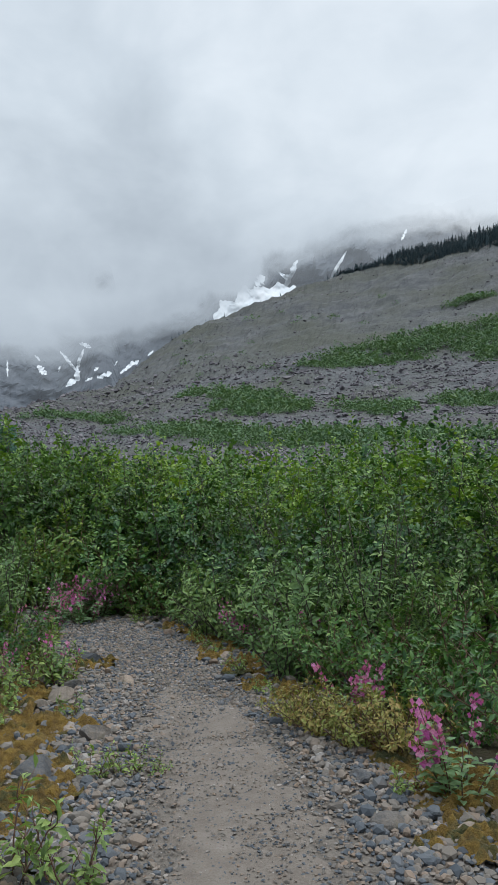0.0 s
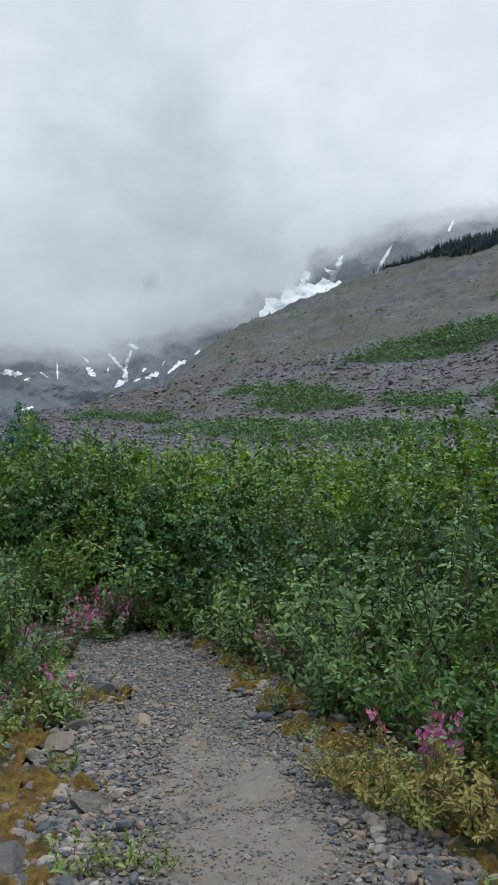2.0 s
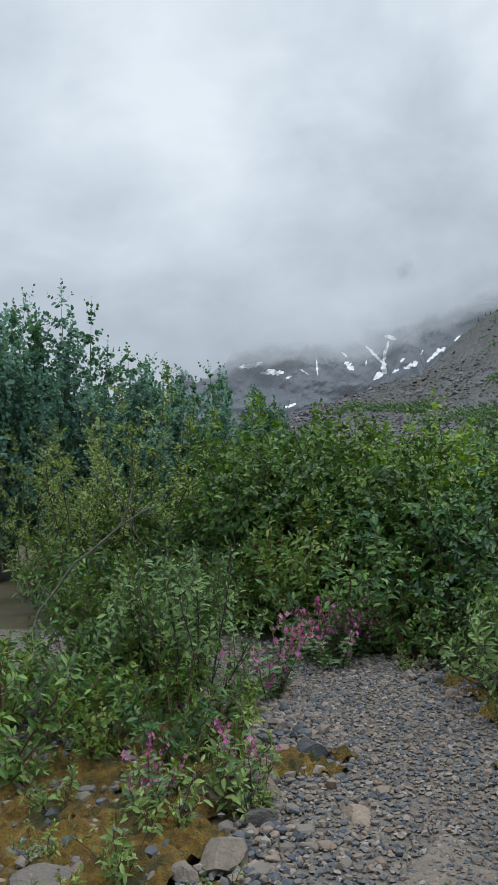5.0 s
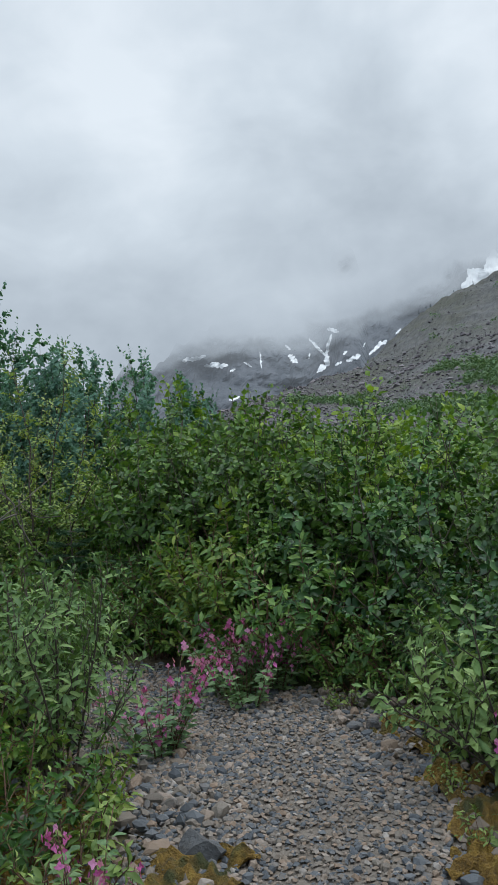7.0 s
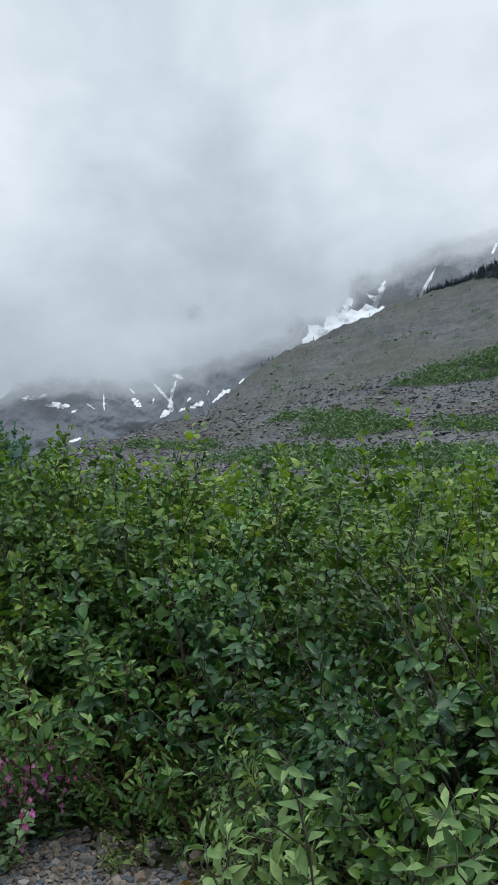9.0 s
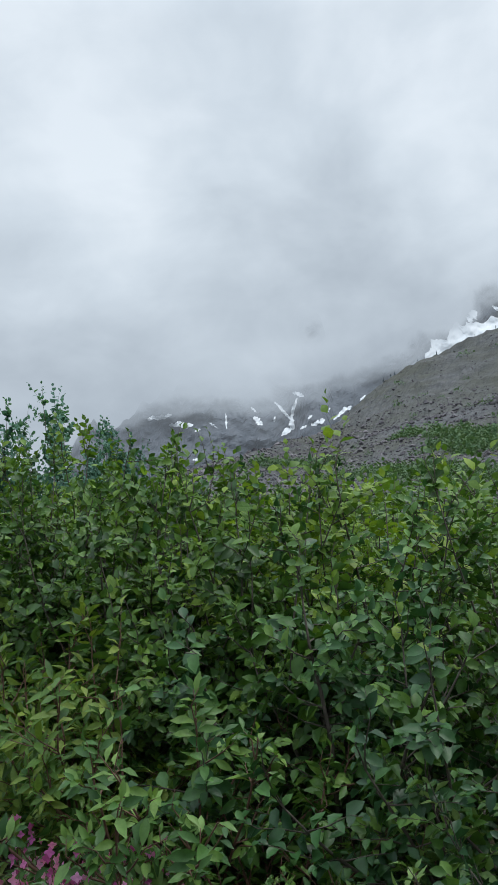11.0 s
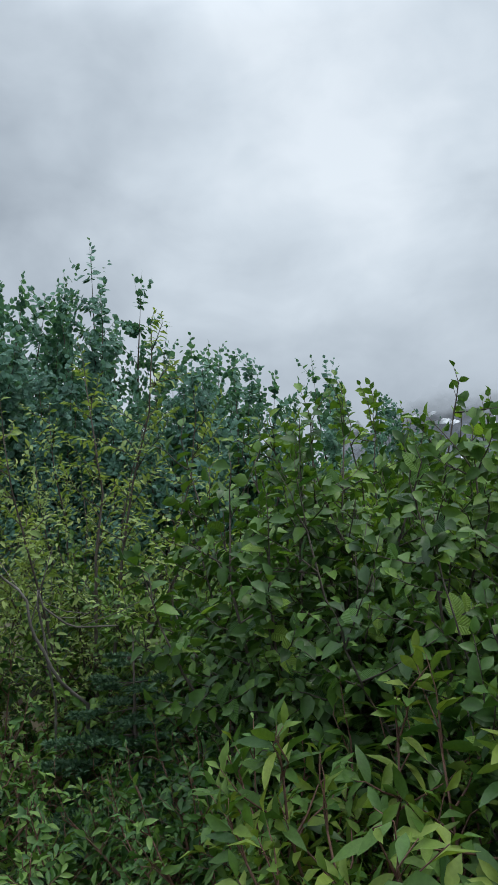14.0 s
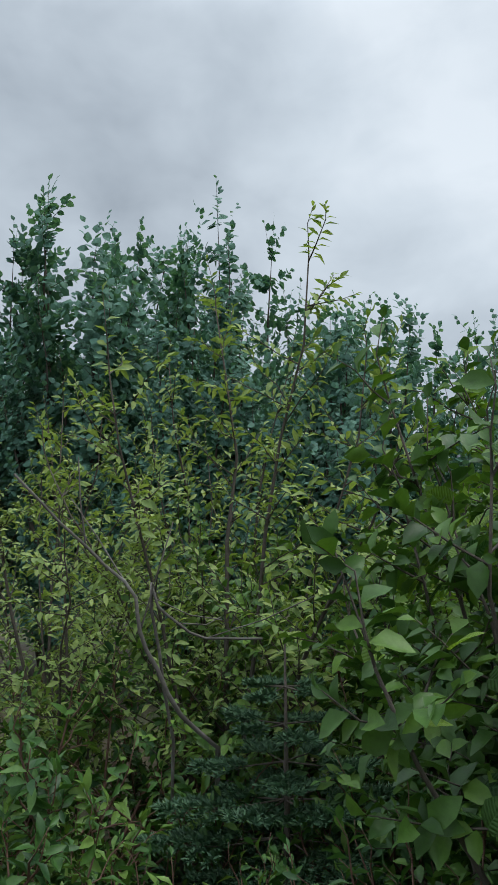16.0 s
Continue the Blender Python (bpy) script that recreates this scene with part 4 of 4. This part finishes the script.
def near_alders():
    r = np.random.default_rng(37)
    for x, y, h, sp in [(-2.3, 10.35, 1.62, .6), (-2.72, 10.75, 1.95, .7), (-3.0, 10.6, 1.9, .55), (-2.9, 10.3, 1.66, .42), (-2.3, 10.8, 1.9, .6), (-1.65, 10.05, 1.55, .55)]:
        w = grow(r, h, sp, 12, 18, 13, 0.072, OVATE, 0.3, .34, .06, loose=210, tips=2)
        ob = plant("alder_bush", w, BARK, ALDER, "tall alder bush with broad glossy toothed leaves", "shrub", single=(OVATE_FINE, ALDER_SINGLE))
        place(ob, [(x, y, 1.0, 0)], "alder thicket")


def near_willows():
    r = np.random.default_rng(41)
    for x, y, h, sp, grey in [(-2.02, 9.5, .96, .42, 0), (-2.38, 9.66, .95, .36, 0), (-2.07, 7.22, 1.05, .38, 1), (1.0, 6.35, 1.22, .4, 1)]:
        w = grow(r, h, sp, 9 if grey else 11, 10 if grey else 12, 12, 0.062 if grey else .088, LANCE, 0.75 if grey else .4, .25, .15 if grey else .05, .008, loose=230)
        if grey:
            ob = plant("grey_willow", w, BARK, WILLOW_GREY, "grey-green willow shrub with downy narrow leaves", "shrub", single=(LANCE_FINE, WILLOW_GREY_SINGLE))
        else:
            ob = plant("willow_bush", w, RED_BARK, WILLOW_YOUNG, "yellow-green willow bush with young lance-shaped leaves", "shrub", single=(LANCE_FINE, WILLOW_YOUNG_SINGLE))
        place(ob, [(x, y, 1.0, 0)], "willows by the trail")


def willows():
    r = np.random.default_rng(53)
    # taller and lower kinds, with leaves of the same size
    def sized(name, bark, mat, label, shape, leaf, upright, spread, spots, group):
        tall = plant(name, grow(r, 1.1, spread, 11, 12, 12, leaf, shape, upright, .25, .05, .008), bark, mat, label, "shrub")
        low = [plant(name, grow(r, .62, spread * .85, 9, 8, 11, leaf * .95, shape, upright, .2, .04, .006), bark, mat, label, "shrub") for _ in range(2)]
        place(tall, [(x, y, s / 1.1, a) for x, y, s, a in spots if s > .8], group)
        small = [(x, y, s / .62, a) for x, y, s, a in spots if s <= .8]
        place(low[0], small[::2], group)
        place(low[1], small[1::2], group)

    sized("grey_willow", BARK, WILLOW_GREY, "grey-green willow shrub with downy narrow leaves", LANCE, .074, .6, .5, [(.6, 6.5, .8, 130), (.42, 6.7, .6, 250), (.7, 6.95, .88, 60), (1.45, 6.2, .86, 300), (-2.45, 7.5, .95, 200), (-2.5, 7.8, .7, 80), (-.35, 8.65, .6, 150), (-.15, 7.65, .7, 220), (-2.6, 8.05, .9, 330), (.58, 7.35, .74, 10), (-.28, 8.2, .6, 80), (.28, 6.3, .56, 300), (.32, 6.98, .55, 15), (-.38, 7.95, .5, 200), (-2.75, 7.1, .6, 45)], "grey willows by the trail")
    sized("willow_bush", RED_BARK, WILLOW, "low green willow bush with glossy lance-shaped leaves", LANCE, .072, .4, .55, [(1.0, 5.8, .6, 0), (1.35, 5.3, .66, 90), (1.6, 4.6, .64, 200), (.55, 6.0, .48, 40), (.78, 5.7, .52, 170), (1.0, 5.4, .5, 300), (-4.3, 10.35, .42, 60), (-4.5, 10.95, .6, 200), (-3.9, 11.2, .8, 10), (-1.85, 6.55, .48, 60), (-1.5, 9.3, .78, 260), (-2.6, 6.1, .64, 300), (-1.15, 9.05, .6, 10), (-3.05, 10.0, .84, 80), (-2.75, 9.75, .84, 310), (-4.9, 10.2, .8, 30), (-3.55, 10.3, .5, 170), (2.0, 5.8, .75, 50), (-3.6, 10.55, .55, 40), (-3.3, 10.3, .6, 140), (-3.35, 9.75, .56, 220), (-3.8, 9.8, .58, 310), (-4.25, 9.85, .6, 15), (1.25, 4.75, .45, 10), (1.5, 4.0, .5, 100), (1.1, 5.35, .42, 210), (-5.3, 10.6, .85, 200), (-.8, 8.85, .48, 0), (-1.7, 9.15, .78, 100), (1.4, 6.7, .7, 100), (1.9, 6.5, .8, 300), (-4.75, 9.95, .7, 250), (-3.3, 9.95, .5, 20), (-4.75, 10.45, .8, 90), (-5.0, 11.0, .9, 70), (-3.8, 11.3, 1.0, 150), (-2.9, 7.6, .6, 10)], "green willows by the trail")
    sized("willow_bush", RED_BARK, WILLOW_YOUNG, "yellow-green leafy willow bush beside the trail", ELLIPTIC, .075, .5, .5, [(-2.35, 6.95, .48, 20), (-2.25, 6.5, .36, 140), (-2.6, 6.75, .45, 260), (-1.75, 6.8, .36, 80), (-2.75, 7.45, .82, 10), (-3.1, 6.8, .5, 310)], "leafy willows by the trail")
    w = grow(r, .42, .35, 17, 7, 10, 0.055, LANCE, 0.65, .13, .05, .004)
    y1 = plant("yellowing_shrub", w, RED_BARK, WILLOW_YELLOW, "low yellowing shrub at the gravel edge", "shrub")
    place(y1, [(.62, 4.74, .72, 0), (.42, 5.0, .68, 120), (.82, 4.6, .74, 200), (.3, 5.2, .5, 30)], "yellowing shrubs")
    w = grow(r, .30, .2, 5, 4, 6, 0.07, LANCE, 0.6, .11, .15, .003)
    s1 = plant("seedling", w, RED_BARK, WILLOW_PALE, "small pale green willow seedling among stones", "plant")
    place(s1, [(-.62, 3.15, .9, 0), (-.85, 3.2, 1.1, 100), (-.57, 4.35, .5, 40), (-.78, 4.3, .55, 200), (-.45, 4.35, .35, 280), (.8, 4.05, .5, 60), (-1.45, 5.0, .6, 110), (-.35, 8.25, .5, 80), (.15, 5.85, .45, 30), (-.08, 6.5, .5, 140), (-.3, 7.1, .5, 220), (-.45, 7.55, .5, 300), (.55, 5.2, .4, 0), (-.62, 8.45, .55, 10), (-1.1, 8.65, .6, 70), (-1.5, 4.7, .6, 300), (-1.6, 5.9, .8, 200), (.95, 4.7, .5, 20), (-1.45, 6.3, .95, 120), (-1.32, 6.12, .8, 30), (-1.75, 6.2, .6, 250), (-2.1, 5.9, .7, 90), (-1.65, 6.65, .9, 0), (-1.9, 5.5, .45, 180), (-2.2, 5.4, .6, 20), (-1.6, 5.2, .4, 60), (-1.1, 5.35, .5, 75), (-1.55, 5.5, .7, 140)], "willow seedlings")
    w = grow(r, 2.5, .85, 7, 28, 16, 0.062, LANCE, 0.45, .34, .14, .013, tips=1, face=.3)
    p1 = plant("pale_willow", w, BARK, WILLOW_PALE, "tall open willow with pale yellow-green leaves", "shrub")
    place(p1, [(-4.6, 11.0, 1.0, 0), (-5.25, 10.7, .8, 120), (-5.4, 11.8, .9, 240), (-6.4, 11.4, .85, 10)], "pale willows")


def fireweed(r, stems, height, blossoms, thick=1.0):
    """Each stem carries its own spike of four-petalled blossoms."""
    root = tagged(new("fireweed"), "clump of fireweed with loose pink-magenta blossoms", "flower")
    fol = Geo()
    B, W, N, L = [], [], [], []
    for s in range(stems):
        wood = Geo()
        a, lean = r.uniform(0, 6.28), r.uniform(.1, .7)
        h = height * r.uniform(.6, 1.05)
        u = np.linspace(0, 1, 5)[:, None]
        out = np.array([np.cos(a), np.sin(a), 0])
        pts = out * (.06 + lean * h * u ** 1.2) + np.array([0, 0, 1]) * h * u + r.normal(0, .008, (5, 3)) * u
        tube(wood, pts, .004, .0018, 4)
        stem = part("stem", wood.mesh("stem", RED_BARK), root)
        for k in range(22):
            f = .05 + .75 * k / 22
            p = pts[0] + (pts[-1] - pts[0]) * f
            b = k * 2.4 + r.normal(0, .3)
            B.append(p), W.append((np.cos(b), np.sin(b), r.uniform(.15, .6))), N.append((0, 0, 1)), L.append(r.uniform(.05, .085))
        for k in range(int(thick * r.integers(8, 13)) if r.random() < .9 else 0):
            f = r.uniform(.5, 1.04)
            p = pts[0] + (pts[-1] - pts[0]) * f
            b = k * 2.4 + r.normal(0, .4)
            ax = unit(np.array([np.cos(b), np.sin(b), r.uniform(-.2, .5)]))
            turn = Vector(ax).to_track_quat("Z", "Y")
            size = r.uniform(.6, 1.12)
            ob = part("blossom", blossoms[k % 3], stem, "pink-magenta four-petalled blossom")
            ob.matrix_basis = Matrix.LocRotScale(Vector(p + ax * r.uniform(.015, .035)), turn, Vector((size, size, size)))
    leaves(fol, ELLIPTIC, B, W, np.array(N, float) + r.normal(0, .3, (len(N), 3)), L)
    tagged(part("foliage", fol.mesh("foliage", FIRE_LEAF), root), kind="stuff")
    return root


def flowers():
    r = np.random.default_rng(77)
    blossoms = []
    for k in range(3):
        g = Geo()
        t = np.arange(4) * 1.571
        lift = r.uniform(.1, .6, 4)
        leaves(g, ROUNDISH, np.zeros((4, 3)), np.stack([np.cos(t), np.sin(t), lift], 1), np.tile([0, 0, 1.0], (4, 1)), r.uniform(.017, .024, 4))
        blossoms.append(g.mesh("blossom", PETAL))
    a, b = fireweed(r, 13, .52, blossoms), fireweed(r, 10, .5, blossoms)
    place(a, [(-1.87, 7.8, 1.0, 40), (-1.68, 8.62, .95, 90), (-1.62, 8.95, .9, 300), (-2.8, 7.95, .9, 200), (-.02, 7.36, .8, 170), (.27, 7.52, .85, 40)], "fireweed clumps")
    c = fireweed(r, 9, .44, blossoms, 2.2)
    place(c, [(1.02, 3.98, 1.0, 0), (.7, 5.2, .9, 120)], "fireweed clumps")
    place(b, [(-1.38, 6.25, .75, 50), (-1.85, 8.85, .95, 130), (-2.9, 8.5, .9, 60), (-1.75, 6.0, .6, 280), (-2.0, 9.0, .9, 0), (-3.0, 7.7, .9, 20), (.45, 6.6, .9, 100)], "fireweed clumps")


def trees():
    r = np.random.default_rng(91)
    kinds = []
    for k in range(3):
        w = grow(r, 4.5, 1.0, 12, 40, 15, 0.1, ROUNDISH, 0.5, .5, .1, .045, fine=False, tips=4, face=1.1, clump=4)
        kinds.append(plant("cottonwood", w, BARK, COTTON, "tall young cottonwood with dark blue-green leaves", "tree", True, "crown"))
    # place and height
    spots = [(-7.75, 14.4, 4.45), (-9.4, 14.8, 4.85), (-8.0, 14.0, 4.3), (-6.75, 14.65, 3.55), (-5.5, 13.75, 3.1), (-5.95, 13.95, 3.15), (-5.44, 15.56, 3.2), (-5.15, 16.2, 2.9), (-4.8, 15.9, 2.65), (-6.4, 14.2, 3.25), (-6.05, 14.6, 3.1), (-8.38, 12.98, 4.75), (-9.25, 12.6, 4.15), (-8.1, 12.8, 3.5), (-9.6, 13.6, 4.0), (-7.3, 13.3, 3.2), (-9.9, 11.7, 4.0), (-6.9, 13.6, 3.0)]
    sp = [[], [], []]
    for i, (x, y, s) in enumerate(spots):
        sp[i % 3].append((x, y, s / 4.65, r.uniform(0, 360)))
    for src, q in zip(kinds, sp):
        place(src, q, "cottonwood stand")


def spruce():
    r = np.random.default_rng(12)
    trunk, wood, fol = Geo(), Geo(), Geo()
    h = 1.05
    tube(trunk, [(0, 0, 0), (.01, 0, .5), (0, .01, h)], .016, .003, 6)
    B, W, N, L = [], [], [], []
    for k in range(8):
        z = .07 + .9 * k / 8 * h
        whorl = .54 * (1 - z / h) ** .75 + .05
        count = 7 if k < 5 else 5
        for a in np.arange(count) * 2 * np.pi / count + k * .55 + r.normal(0, .16, count):
            reach = whorl * r.uniform(.65, 1.15)
            d = np.array([np.cos(a), np.sin(a), r.uniform(-.28, .0)])
            p = np.array([(0, 0, z) + d * reach * t + np.array([0, 0, .16 * reach * t * t]) for t in (0, .5, 1.0)])
            tube(wood, p, .004, .0015, 3)
            side = np.array([-np.sin(a), np.cos(a), 0])
            twigs = [(p[0] + (p[2] - p[0]) * .35, p[2])] + [(p[0] + (p[2] - p[0]) * t, p[0] + (p[2] - p[0]) * t + (side * sg + d * .9) * reach * .36 * (1.25 - t)) for t in (.42, .58, .74, .88) for sg in (-1, 1)]
            for q0, q1 in twigs:
                # flat sprays: needles spread to both sides and a little upwards
                m = max(34, int(np.linalg.norm(q1 - q0) / .0012))
                t = r.uniform(0.05, 1, (m, 1))
                B.append(q0 + (q1 - q0) * t)
                W.append(unit(q1 - q0) * .9 + r.normal(0, .6, (m, 3)) * np.array([1, 1, .45]) + np.array([0, 0, .3]))
                N.append(r.normal(0, .6, (m, 3)) + np.array([0, 0, 1.0]))
                L.append(r.uniform(.022, .033, m))
    leaves(fol, DIAMOND_THIN, np.concatenate(B), np.concatenate(W), np.concatenate(N), np.concatenate(L))
    ob = plant("young_spruce", ([trunk, wood], fol), BARK, NEEDLE, "small young spruce with bluish green needles", "tree", True, "crown")
    place(ob, [(-4.0, 10.66, .98, 0)])


def dead_branches():
    for pts, r0 in [([(-4.45, 10.85, 0.0), (-4.25, 10.62, .66), (-4.31, 10.45, .84), (-4.37, 10.38, 1.04), (-4.39, 10.36, 1.19), (-4.49, 10.23, 1.36), (-4.62, 10.05, 1.58)], .010),
                    ([(-4.5, 10.7, .0), (-4.36, 10.5, .8), (-4.35, 10.4, 1.25), (-4.32, 10.43, 1.15), (-4.24, 10.51, 1.05), (-4.09, 10.66, 1.04)], .006),
                    ([(-2.9, 7.0, .0), (-3.27, 7.33, .54), (-3.07, 7.46, .83), (-2.75, 7.65, 1.12), (-2.58, 7.75, 1.2)], .011),
                    ([(.45, 8.6, .0), (.36, 8.46, .6), (.25, 8.4, .95), (.14, 8.36, 1.16)], .005),
                    ([(.6, 8.55, .0), (.48, 8.42, .6), (.38, 8.38, .88), (.29, 8.35, 1.12)], .005),
                    ([(.3, 8.6, .0), (.2, 8.45, .5), (.12, 8.4, .85), (.02, 8.36, 1.14)], .004),
                    ([(1.9, 6.9, .0), (2.05, 7.0, .6), (2.25, 7.1, 1.0), (2.3, 7.2, 1.4)], .01)]:
        g = Geo()
        p = np.array(pts)
        base = p[0].copy()
        p = p - base
        ks = np.linspace(0, len(p) - 1, 18)
        fine = np.stack([np.interp(ks, np.arange(len(p)), p[:, c]) for c in range(3)], 1)
        fine += np.array([noise.noise_vector(Vector(q) * 5 + Vector(base)) for q in fine]) * .025
        tube(g, fine, r0, .004, 6)
        for k, s in ((9, 1), (12, -1), (14, 1)):
            d = unit(fine[k + 1] - fine[k])
            tube(g, [fine[k], fine[k] + d * .12 + np.array([.05 * s, .05, .06]), fine[k] + d * .22 + np.array([.12 * s, .08, .14])], r0 * .35, .002, 4)
        ob = tagged(new("dead_branch", g.mesh("dead_branch", DEAD)), "bare grey dead branch among the willows", "branch")
        ob.location = (base[0], base[1], ground_height(base[0], base[1]) - .02)


thicket()
near_alders()
near_willows()
willows()
flowers()
trees()
spruce()
dead_branches()


# ---- loose stones of the gravel bed, piece by piece ----
def loose_stones():
    r = np.random.default_rng(66)
    bed = bpy.data.objects["gravel_bed"]
    shapes = []
    for k in range(14):
        me = rock_mesh(r, 1.15, 0.7, 2)
        me.materials.append(STONE_PART)
        shapes.append(me)
    k = 0
    while k < 300:
        y = r.uniform(3.0, 8.4)
        s = np.interp(y, TRAIL_LINE[:, 1], np.linspace(0, 1, len(TRAIL_LINE))) if y < 8.3 else .7
        p, d = trail_point(float(s))
        off = r.choice([-1, 1]) * r.uniform(.42, 1.05) * bed_width(y)
        q = p + np.array([d[1], -d[0]]) * off
        size = r.uniform(.035, .062) if r.random() < .75 else r.uniform(.062, .1)
        ob = part("stone", shapes[k % 14], bed)
        ob.matrix_basis = pose(q[0], q[1], .012 + size * .2, r.normal(0, 12), r.normal(0, 12), r.uniform(0, 360))
        ob.scale = (size, size * r.uniform(.75, 1.1), size * r.uniform(.8, 1.1))
        k += 1


loose_stones()
